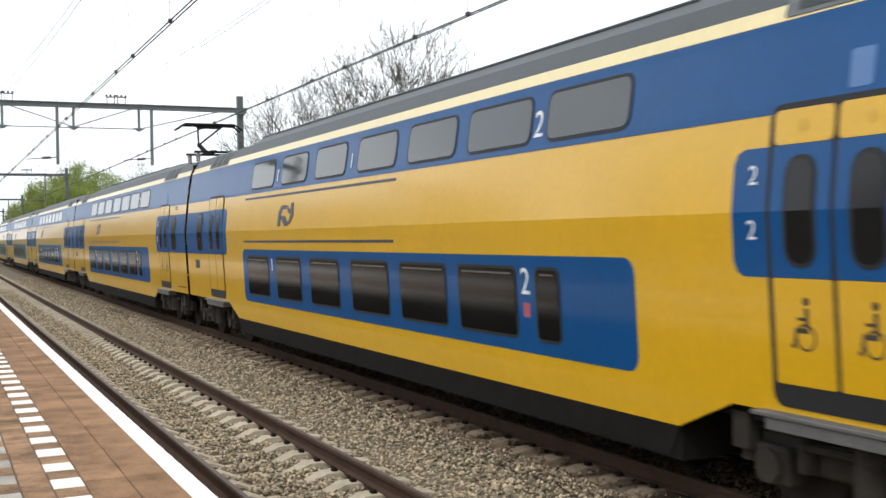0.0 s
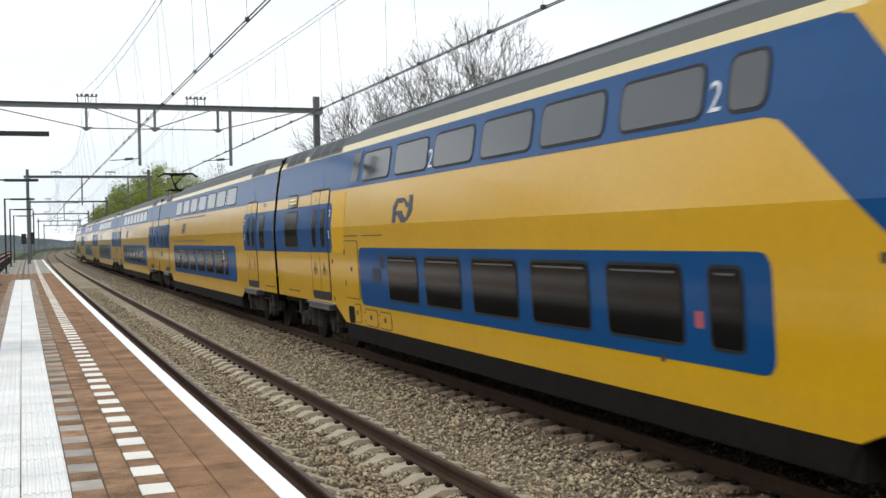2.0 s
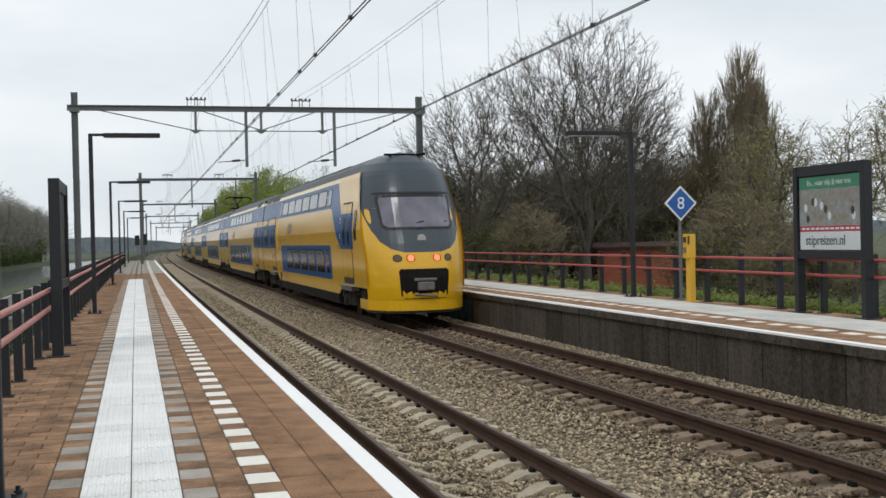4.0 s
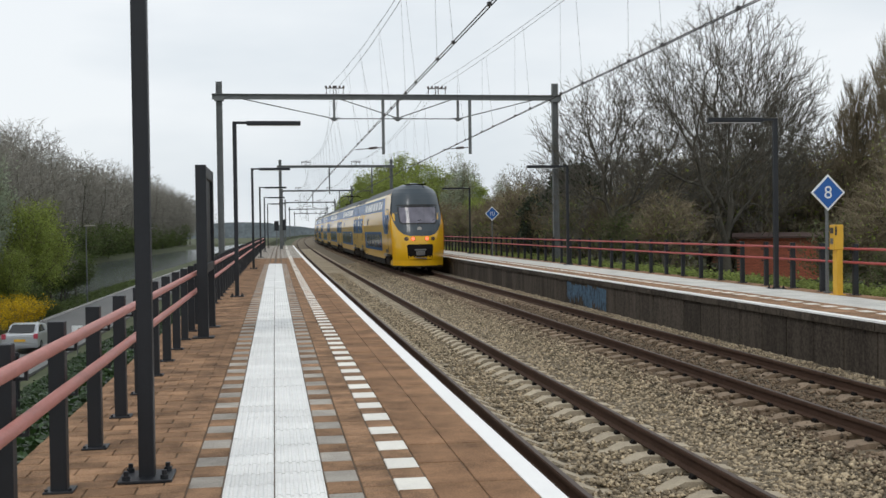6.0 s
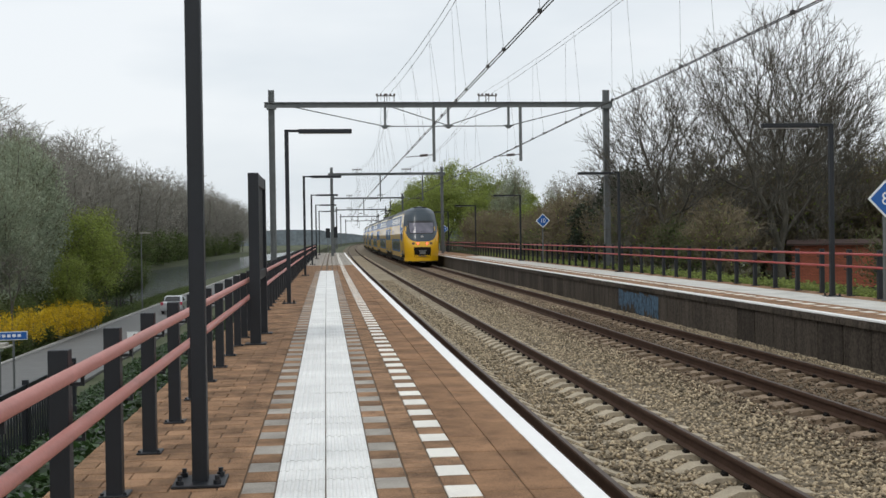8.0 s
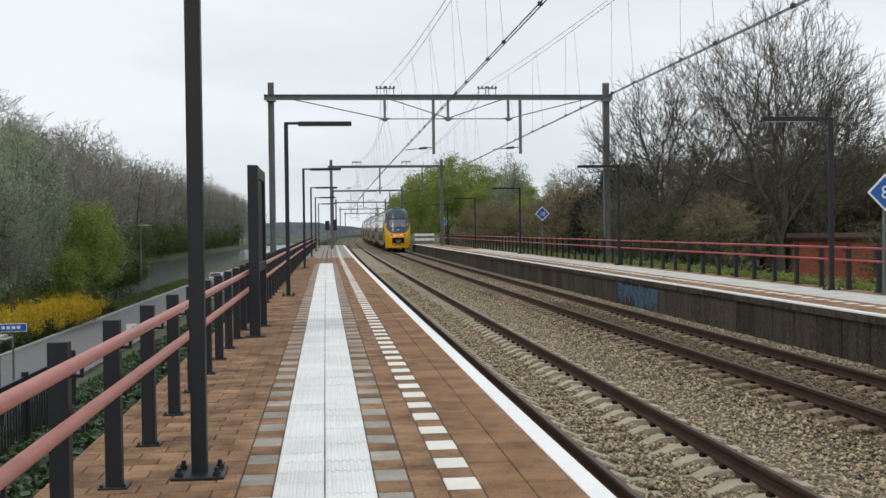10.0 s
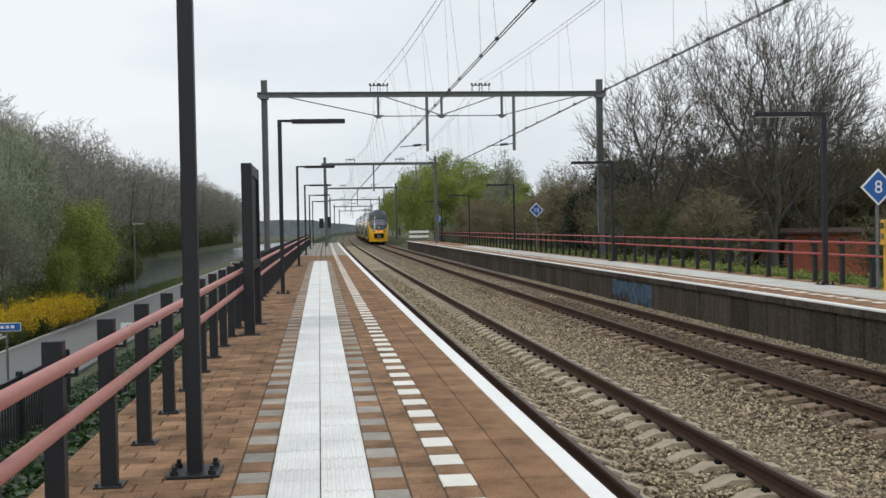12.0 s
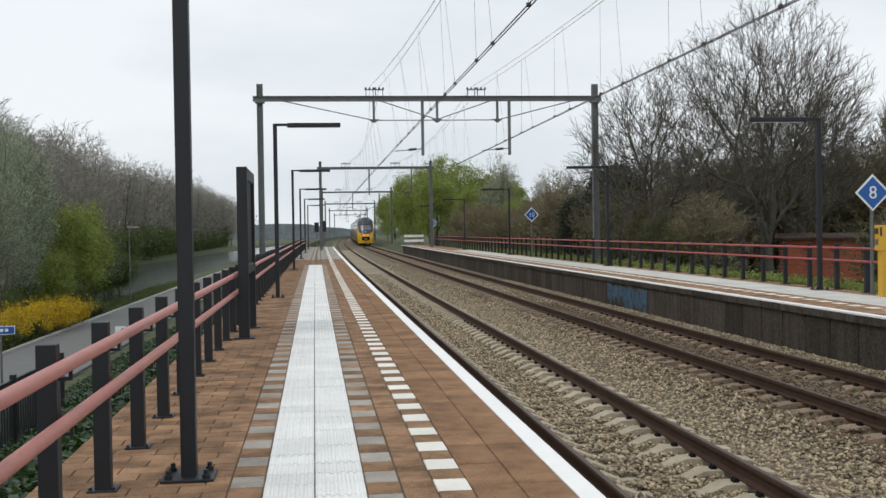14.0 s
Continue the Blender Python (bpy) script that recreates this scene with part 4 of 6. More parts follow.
def build_middle_car(pantograph):
    car = thing("train_carriage", "yellow and blue double-deck train carriage with grey roof", "train carriage", "carriages of the train")
    lo_a, lo_b = 4.95, 20.3
    build_shell(car, CAR, 0.0, lo_a, lo_b)
    for s in (-1, 1):
        part("upper_blue_band", patch([(0.15, 3.23), (25.05, 3.23), (25.05, 3.955), (0.15, 3.955)], 0.005, s), BLUE, car, "blue upper window band")
        part("lower_blue_panel", patch(rounded(5.5, 19.6, 1.03, 2.10, 0.16), 0.005, s), BLUE, car, "blue lower window panel")
        part("vestibule_blue", patch([(0.14, 1.97), (3.98, 1.97), (4.06, 2.005), (4.10, 2.09), (4.10, 2.86), (4.06, 2.945), (3.98, 2.98), (0.14, 2.98)], 0.005, s), BLUE, car)
        part("vestibule_blue", patch([(25.06, 2.98), (21.07, 2.98), (20.99, 2.945), (20.95, 2.86), (20.95, 2.09), (20.99, 2.005), (21.07, 1.97), (25.06, 1.97)], 0.005, s), BLUE, car)
        for a, b in ((5.62, 7.19), (7.50, 9.09), (9.40, 10.95), (11.35, 12.92), (13.42, 14.97), (15.42, 16.97), (17.43, 19.05)):
            window(car, s, a, b, 3.30, 3.85, 0.14, GLASSU)
        for a, b in ((6.84, 7.35), (7.77, 9.26), (9.61, 11.13), (11.55, 13.09), (13.65, 15.13), (15.65, 17.17), (17.68, 19.22)):
            window(car, s, a, b, 1.17, 1.98, 0.09, GLASSL, True)
        window(car, s, 1.25, 1.85, 2.02, 2.94, 0.16, GLASSL)
        window(car, s, 23.3, 23.85, 2.02, 2.94, 0.16, GLASSL)
        door_pair(car, s, 2.36, 3.64, "wheelchair")
        door_pair(car, s, 21.35, 22.65)
        for z in (2.24, 3.11):
            part("pinstripe", patch([(11.3, z), (19.45, z), (19.45, z + 0.04), (11.3, z + 0.04)], 0.005, s), LOGOB, car, "thin dark blue line of the first class part")
        part("vent_slot", patch([(1.15, 3.115), (1.5, 3.115), (1.5, 3.135), (1.15, 3.135)], 0.007, s), DARKM, car)
        part("vent_slot", patch([(1.15, 3.165), (1.5, 3.165), (1.5, 3.185), (1.15, 3.185)], 0.009, s), DARKM, car)
        logo(car, s, 16.5, 2.75, 0.42)
        side_text("class_number", "2", 0.42, WHITEM, car, 7.345, 3.50, s)
        side_text("class_number", "2", 0.42, WHITEM, car, 7.56, 1.80, s)
        side_text("class_number", "1", 0.34, WHITEM, car, 13.17, 3.50, s)
        side_text("class_number", "1", 0.34, WHITEM, car, 17.43, 1.80, s)
        side_text("class_number", "1", 0.34, WHITEM, car, 17.2, 3.50, s)
        side_text("class_number", "2", 0.22, WHITEM, car, 3.86, 2.76, s)
        side_text("class_number", "2", 0.22, WHITEM, car, 3.86, 2.33, s)
        part("service_mark", patch(rounded(7.49, 7.63, 1.42, 1.58, 0.02), 0.008, s), REDM, car)
        part("service_mark", patch(rounded(2.70, 2.92, 3.34, 3.62, 0.02), 0.008, s), mark_blue, car)
        side_marks(car, s, 0.35, False)
        for k in range(3):
            part("fleet_mark", patch([(23.75 + 0.16 * k, 1.62), (23.87 + 0.16 * k, 1.62), (23.87 + 0.16 * k, 1.82), (23.75 + 0.16 * k, 1.82)], 0.006, s, 0.006), DARKM, car)
        roof_grille(car, 1.9, s, 3)
        roof_grille(car, 21.4, s, 3)
    build_bogie(car, 2.6)
    build_bogie(car, 22.6)
    if pantograph:
        base = part("pantograph", boxes((-0.55, 0.55, 2.6, 2.72, 4.74, 4.80), (-0.55, 0.55, 3.7, 3.82, 4.74, 4.80), (-0.06, 0.06, 2.6, 3.82, 4.74, 4.82)), UNDER, car, "dark raised pantograph")
        for x, y in ((-0.45, 2.66), (0.45, 2.66), (-0.45, 3.76), (0.45, 3.76)):
            bm = bmesh.new()
            for k in range(4):
                rod(bm, (x, y, 4.50 + 0.06 * k), (x, y, 4.55 + 0.06 * k), 0.075, 8, 0.05)
            part("insulator", bm, INSUL, base)
        for a, b, r in (((0, 3.6, 4.82), (0, 4.6, 5.12), 0.05), ((0, 4.6, 5.12), (-0.32, 3.25, 5.50), 0.022), ((0, 4.6, 5.12), (0.32, 3.25, 5.50), 0.022), ((-0.32, 3.25, 5.50), (0.32, 3.25, 5.50), 0.02), ((-0.72, 3.08, 5.58), (0.72, 3.08, 5.58), 0.03), ((-0.72, 3.42, 5.58), (0.72, 3.42, 5.58), 0.03), ((-0.32, 3.25, 5.50), (-0.5, 3.08, 5.58), 0.015), ((0.32, 3.25, 5.50), (0.5, 3.42, 5.58), 0.015), ((-0.72, 3.08, 5.58), (-0.95, 3.08, 5.42), 0.02), ((0.72, 3.08, 5.58), (0.95, 3.08, 5.42), 0.02), ((-0.72, 3.42, 5.58), (-0.95, 3.42, 5.42), 0.02), ((0.72, 3.42, 5.58), (0.95, 3.42, 5.42), 0.02)):
            part("pantograph_arm", rod(bmesh.new(), a, b, r * 1.3, 6), UNDER, base)
    return car


mark_blue = mat("pale_blue_symbol", (0.10, 0.20, 0.42), 0.5, vary=0.1)


def build_cab_car():
    car = thing("train_carriage", "yellow and blue double-deck end carriage with slate cab and red lights", "train carriage", "carriages of the train")
    lo_a, lo_b = 5.35, 19.45
    build_shell(car, CAB, 0.0, lo_a, lo_b, cab=True)
    # curved cab front
    zs = [0.62, 0.7, 0.92, 1.2, 1.45, 1.7, 1.9, 2.1, 2.35, 2.6, 2.9, 3.2, 3.45, 3.7, 3.96, 4.09, 4.20, 4.30, 4.39, 4.48, 4.55, 4.60, 4.65]
    bm = bmesh.new()
    grid = []
    for z in zs:
        w = half_width(z)
        grid.append([bm.verts.new((w * i / 14, front(w * i / 14, z), z)) for i in range(-14, 15)])
    for r0, r1 in zip(grid, grid[1:]):
        for i in range(28):
            bm.faces.new((r0[i], r0[i + 1], r1[i + 1], r1[i]))
    bmesh.ops.recalc_face_normals(bm, faces=bm.faces[:])
    f = part("cab_front", bm, YEL, car, "rounded yellow cab front")
    bm = bmesh.new()
    grid = []
    for z in (3.06, 3.2, 3.4, 3.6, 3.75, 3.96, 4.09, 4.20, 4.30, 4.39, 4.48, 4.55, 4.60, 4.65):
        w = half_width(z)
        grid.append([bm.verts.new(((w + 0.006) * i / 14, front(w * i / 14, z) - 0.007, z + (0.006 if z > 4.5 else 0.0))) for i in range(-14, 15)])
    for r0, r1 in zip(grid, grid[1:]):
        for i in range(28):
            bm.faces.new((r0[i], r0[i + 1], r1[i + 1], r1[i]))
    bmesh.ops.recalc_face_normals(bm, faces=bm.faces[:])
    part("cab_brow", bm, MASK, f, "slate grey brow running into the roof")
    for p in f.data.polygons:
        p.use_smooth = True
    bm = bmesh.new()
    prism(bm, [(0.13 * i, front(0.13 * i, 0.64) + 0.01) for i in range(-10, 11)] + [(1.29, 2.2), (-1.29, 2.2)], "xy", 0.36, 0.62)
    part("front_skirt", bm, YEL, car)
    bm = bmesh.new()
    prism(bm, [(0.127 * i, front(0.127 * i, 0.64) + 0.04) for i in range(-10, 11)] + [(1.2, 2.2), (-1.2, 2.2)], "xy", 0.29, 0.356)
    part("rail_guard", bm, BOGIE, car, "dusty grey lower lip")
    mask = [(-0.80, 1.96), (-0.5, 1.87), (0.5, 1.87), (0.80, 1.96), (1.03, 2.16), (1.19, 2.48), (1.28, 2.8), (1.32, 3.055), (-1.32, 3.055), (-1.28, 2.8), (-1.19, 2.48), (-1.03, 2.16)]
    mk = part("cab_mask", patch(mask, 0.008, 1, 0.02, True), MASK, f, "slate grey mask round the windscreen")
    part("sun_visor_ledge", patch([(-1.08, 3.42), (1.08, 3.42), (1.04, 3.48), (-1.04, 3.48)], 0.03, 1, 0.05, True), RUBBER, mk)
    part("windscreen_frame", patch([(-0.88, 2.46), (0.88, 2.46), (0.97, 2.56), (1.02, 3.32), (0.97, 3.40), (-0.97, 3.40), (-1.02, 3.32), (-0.97, 2.56)], 0.014, 1, 0.02, True), RUBBER, mk)
    part("windscreen", patch([(-0.80, 2.53), (0.80, 2.53), (0.91, 2.60), (0.95, 3.27), (0.91, 3.33), (-0.91, 3.33), (-0.95, 3.27), (-0.91, 2.60)], 0.019, 1, 0.02, True), WSCREEN, mk, "glossy windscreen reflecting the sky")
    for x0, x1 in ((-0.72, 0.12), (-0.10, 0.80)):
        bm = bmesh.new()
        rod(bm, (x0, front(x0, 2.50) - 0.05, 2.47), (x1, front(x1, 2.70) - 0.05, 2.68), 0.016, 6)
        part("wiper", bm, RUBBER, mk)
    bm = bmesh.new()
    rod(bm, (0, front(0, 2.22) - 0.03, 2.22), (0, front(0, 2.22) + 0.05, 2.22), 0.115, 16)
    part("headlight", bm, KERB, mk, "round unlit centre headlight")
    for s in (-1, 1):
        for x, m, nm, lb in ((0.68 * s, LAMPOFF, "headlight", "round unlit headlight"), (0.35 * s, TAIL, "tail_light", "glowing red tail light")):
            pod = part("lamp_pod", patch([(x + 0.115 * math.cos(k * math.pi / 8), 1.72 + 0.100 * math.sin(k * math.pi / 8)) for k in range(16)], 0.010, 1, 0.03, True), RUBBER, f)
            part(nm, patch([(x + 0.085 * math.cos(k * math.pi / 8), 1.72 + 0.085 * math.sin(k * math.pi / 8)) for k in range(16)], 0.018, 1, 0.02, True), m, pod, lb)
    opening = part("coupler_recess", patch([(-0.52, 0.66), (0.52, 0.66), (0.62, 0.76), (0.67, 1.38), (0.62, 1.44), (-0.62, 1.44), (-0.67, 1.38), (-0.62, 0.76)], 0.006, 1, 0.02, True), UNDER, f, "black coupler recess")
    bm = boxes((-0.22, 0.22, -0.10, 0.2, 0.88, 1.10), (-0.30, 0.30, -0.04, 0.2, 1.12, 1.2), bevel=0.02)
    rod(bm, (0.08, -0.12, 0.99), (0.08, 0.1, 0.99), 0.09, 12)
    rod(bm, (-0.3, -0.05, 0.78), (0.3, -0.08, 0.72), 0.03, 8)
    part("coupler", bm, STEPM, opening, "grey automatic coupler")
    bm = boxes((-0.58, 0.58, 1.96, 2.02, 4.52, 4.57), (-0.42, -0.37, 1.98, 2.25, 4.40, 4.54), (0.37, 0.42, 1.98, 2.25, 4.40, 4.54), (0.50, 0.58, 1.92, 2.06, 4.52, 4.60), bevel=0.008)
    part("roof_antenna", bm, UNDER, car, "dark antenna bar over the cab")
    for s in (-1, 1):
        part("upper_blue_band", patch([(6.42, 3.22), (25.3, 3.22), (25.3, 3.955), (5.62, 3.955), (5.42, 3.91), (4.55, 3.06), (4.48, 2.98), (2.62, 2.98), (2.62, 1.97), (4.55, 1.97), (4.68, 2.02), (6.05, 3.07), (6.22, 3.18)], 0.005, s), BLUE, car, "blue band stepping down to the cab door")
        part("lower_blue_panel", patch(rounded(6.28, 18.3, 1.02, 2.08, 0.16), 0.005, s), BLUE, car, "blue lower window panel")
        part("vestibule_blue", patch([(25.31, 2.98), (20.28, 2.98), (20.20, 2.945), (20.16, 2.86), (20.16, 2.09), (20.20, 2.005), (20.28, 1.97), (25.31, 1.97)], 0.005, s), BLUE, car)
        for a, b in ((6.37, 6.96), (7.31, 8.86), (9.16, 10.76), (10.98, 12.61), (12.86, 14.46), (14.72, 16.34), (16.60, 18.20)):
            window(car, s, a, b, 3.29, 3.84, 0.14, GLASSU)
        tilted = part("tilted_window", patch([(18.42, 3.28), (19.02, 3.28), (18.86, 3.92), (18.26, 3.92)], 0.012, s), BLUE, car, "blue framed slanted vent window")
        part("pane", patch([(18.49, 3.34), (18.93, 3.34), (18.79, 3.86), (18.35, 3.86)], 0.018, s), GLASSL, tilted)
        for a, b in ((6.67, 7.2), (7.61, 9.07), (9.45, 10.94), (11.33, 12.84), (13.25, 14.75), (15.08, 16.6)):
            window(car, s, a, b, 1.17, 1.96, 0.09, GLASSL, True)
        window(car, s, 23.04, 24.3, 2.06, 2.90, 0.12, GLASSL)
        dest = window(car, s, 23.15, 24.05, 2.96, 3.27, 0.06, GLASSU)
        for k in range(5):
            part("display_line", patch([(23.3 + 0.13 * k, 3.15), (23.39 + 0.13 * k, 3.15), (23.39 + 0.13 * k, 3.175), (23.3 + 0.13 * k, 3.175)], 0.022, s, 0.004), AMBER, dest)
            part("display_line", patch([(23.32 + 0.12 * k, 3.07), (23.40 + 0.12 * k, 3.07), (23.40 + 0.12 * k, 3.09), (23.32 + 0.12 * k, 3.09)], 0.022, s, 0.004), AMBER, dest)
        door_pair(car, s, 20.46, 21.84, "bicycle")
        door_pair(car, s, 2.85, 4.22)
        # cab side door
        part("cab_door", patch(rounded(1.95, 2.5, 1.1, 3.2, 0.08), 0.008, s), YEL, car)
        window(car, s, 2.05, 2.4, 2.2, 3.05, 0.1, GLASSL)
        # service hatches
        for a, b, c, d in ((18.37, 19.24, 1.12, 2.20), (16.6, 17.22, 0.66, 0.94), (17.38, 18.1, 0.66, 0.94), (18.4, 18.76, 0.68, 1.0)):
            part("hatch_gap", patch(rounded(a - 0.018, b + 0.018, c - 0.018, d + 0.018, 0.07), 0.007, s), DARKM, car)
            part("hatch", patch(rounded(a, b, c, d, 0.06), 0.012, s), YEL, car, "yellow service hatch")
            for q in (c + 0.2 * (d - c), c + 0.75 * (d - c)):
                part("hatch_hinge", patch(rounded(b - 0.02, b + 0.025, q, q + 0.1 * (d - c), 0.01), 0.018, s), DARKM, car)
            part("hatch_latch", patch(rounded((a + b) / 2 - 0.05, (a + b) / 2 + 0.05, (c + d) / 2 - 0.03, (c + d) / 2 + 0.05, 0.01), 0.018, s), DARKM, car)
        part("hatch", patch(rounded(16.75, 17.0, 1.72, 1.98, 0.03), 0.009, s), LOGOB, car)
        part("hatch_handle", patch(rounded(17.02, 17.48, 1.48, 1.72, 0.06), 0.010, s), LOGOB, car)
        for a, b in ((16.82, 18.02), (18.32, 19.22)):
            part("hatch_gap", patch([(a, 2.29), (b, 2.29), (b, 2.31), (a, 2.31)], 0.006, s), DARKM, car)
        part("repainted_panel", patch(rounded(19.2, 20.1, 1.98, 3.16, 0.04), 0.006, s), YELF, car, "panel in fresh brighter yellow")
        part("filler_recess", patch(rounded(18.82, 19.18, 0.63, 0.95, 0.06), 0.012, s), UNDER, car)
        for a, z in ((20.15, 1.75), (20.15, 1.0), (4.95, 2.0), (8.0, 0.98)):
            part("lifting_socket", patch(rounded(a, a + 0.07, z, z + 0.09, 0.03), 0.008, s), DARKM, car)
        logo(car, s, 15.75, 2.72, 0.44)
        side_text("class_number", "2", 0.42, WHITEM, car, 7.14, 3.47, s)
        side_text("class_number", "2", 0.42, WHITEM, car, 14.59, 3.45, s)
        side_text("class_number", "2", 0.22, WHITEM, car, 4.52, 2.80, s)
        side_text("class_number", "2", 0.22, WHITEM, car, 4.52, 2.33, s)
        side_text("class_number", "2", 0.22, WHITEM, car, 20.28, 2.76, s)
        side_text("class_number", "2", 0.22, WHITEM, car, 20.30, 2.33, s)
        part("service_mark", patch(rounded(7.3, 7.44, 1.36, 1.52, 0.02), 0.008, s), REDM, car)
        part("service_mark", patch(rounded(20.95, 21.12, 3.36, 3.62, 0.02), 0.008, s), mark_blue, car)
        side_marks(car, s, 23.2, True)
        roof_grille(car, 19.9, s, 3, 0.85)
        roof_grille(car, 22.97, s, 2, 0.85)
    build_bogie(car, 3.4)
    build_bogie(car, 21.9)
    return car


WSCREEN = mat("windscreen_glass", (0.16, 0.155, 0.19), 0.12, vary=0.35, scale=1.2, fine=2.5, spec=0.35)
LAMPOFF = mat("unlit_lamp_glass", (0.10, 0.06, 0.03), 0.15, vary=0.3)


def build_train():
    tail = build_cab_car()
    second = build_middle_car(False)
    third = build_middle_car(True)
    fourth = copy_thing(second, Matrix.Identity(4))
    fifth = copy_thing(second, Matrix.Identity(4))
    head = copy_thing(tail, Matrix.Identity(4))
    head["label"] = "yellow and blue double-deck end carriage leading the train"
    return [tail, second, third, fourth, fifth, head]


train = build_train()

# ---- trees and shrubs ----
def dome(rng, n, rx, rz, zc, power=0.5, flat_bottom=-0.7):
    """Points that fill a crown: an uneven rounded volume, denser towards its outside."""
    lobes = [(Vector((rng.gauss(0, 1), rng.gauss(0, 1), rng.gauss(0.1, 0.8))).normalized(), rng.uniform(-0.30, 0.24)) for _ in range(12)]
    pts = []
    while len(pts) < n:
        d = Vector((rng.gauss(0, 1), rng.gauss(0, 1), rng.gauss(0.1, 1))).normalized()
        if d.z < flat_bottom:
            continue
        k = 1 + sum(a * max(0.0, d.dot(v)) ** 3 for v, a in lobes)
        r = k * rng.random() ** power
        pts.append((d.x * rx * r, d.y * rx * r, zc + d.z * rz * r))
    return np.array(pts)


def branch_out(rng, root, targets, tip=0.007, fork=0.42, trunk=0.3, thin=0.0):
    """Limbs from a root to all the targets, forking by groups: a list of (count, path)."""
    paths = []

    def rec(p, idx, d):
        n = len(idx)
        T = targets[idx]
        if n <= 2:
            for t in T:
                t = Vector(t)
                m = (p + t) / 2 + Vector((rng.gauss(0, 0.03), rng.gauss(0, 0.03), rng.gauss(0.03, 0.03))) * (t - p).length
                paths.append((1, [(p, max(thin, tip * 1.3)), (m, max(thin, tip)), (t, max(thin * 0.8, tip * 0.6))]))
            return
        k = 2 if n < 14 or rng.random() < 0.5 else 3
        pv = np.array(p)
        D = T - pv
        D = D / (np.linalg.norm(D, axis=1)[:, None] + 1e-6) + 0.12 * (T - T.mean(0)) / (T.std() + 1e-6)
        cen = D[[rng.randrange(n) for _ in range(k)]]
        for _ in range(4):
            lab = ((D[:, None] - cen[None]) ** 2).sum(2).argmin(1)
            for j in range(k):
                if (lab == j).any():
                    cen[j] = D[lab == j].mean(0)
        for j in range(k):
            sub = [idx[i] for i in range(n) if lab[i] == j]
            if not sub:
                continue
            if len(sub) == n:
                half = n // 2
                rec(p, idx[:half], d)
                rec(p, idx[half:], d)
                return
            c = Vector(targets[sub].mean(0))
            q = p + (c - p) * rng.uniform(fork - 0.08, fork + 0.1)
            ln = (q - p).length
            m = (p + q) / 2 + d * ln * 0.12 + Vector((rng.gauss(0, 0.05), rng.gauss(0, 0.05), rng.gauss(0.0, 0.04))) * ln
            r0, r1 = tip * (len(sub) + 1) ** 0.46, tip * (len(sub) * 0.75 + 0.6) ** 0.46
            paths.append((len(sub), [(p, max(thin, r0)), (m, max(thin, (r0 + r1) / 2)), (q, max(thin, r1))]))
            rec(q, sub, (q - p).normalized())

    n = len(targets)
    r = tip * (n + 1) ** 0.46
    base = Vector(root)
    fork_at = base + Vector((rng.gauss(0, 0.1), rng.gauss(0, 0.1), trunk))
    paths.append((n, [(base - Vector((0, 0, 0.4)), r * 1.25), (base + (fork_at - base) * 0.15, r * 1.02), ((base + fork_at) / 2, r * 0.95), (fork_at, r * 0.88)]))
    rec(fork_at, list(range(n)), Vector((0, 0, 1)))
    return paths


def leaf_cloud(name, points, count, size, spread, material, parent, rng, flat=0.0):
    """Small leaf blades, two triangles each, round the given points."""
    r = np.random.default_rng(rng.randint(0, 99999))
    pts = np.array([tuple(p) for p in points])
    c = pts[r.integers(0, len(pts), count)] + r.normal(0, spread, (count, 3)) * np.array([1, 1, 0.8])
    a = r.normal(0, 1, (count, 3))
    a /= np.linalg.norm(a, axis=1)[:, None]
    b = r.normal(0, 1, (count, 3))
    if flat:
        b[:, 2] *= 1 - flat
        a[:, 2] *= 1 - flat
    b -= a * (a * b).sum(1)[:, None]
    b /= np.linalg.norm(b, axis=1)[:, None]
    s = (size * r.uniform(0.5, 1.4, count))[:, None]
    V = np.stack([c - a * s, c + b * s * 0.55, c + a * s, c - b * s * 0.55], 1).reshape(-1, 3)
    F = np.arange(count * 4).reshape(-1, 4)
    me = bpy.data.meshes.new(name)
    me.vertices.add(len(V))
    me.vertices.foreach_set("co", V.ravel())
    me.loops.add(F.size)
    me.loops.foreach_set("vertex_index", F.ravel().astype(np.int32))
    me.polygons.add(count)
    me.polygons.foreach_set("loop_start", np.arange(0, F.size, 4, dtype=np.int32))
    me.update(calc_edges=True)
    me.materials.append(material)
    ob = tagged(new(name, me), kind="stuff")
    ob.parent = parent
    return ob


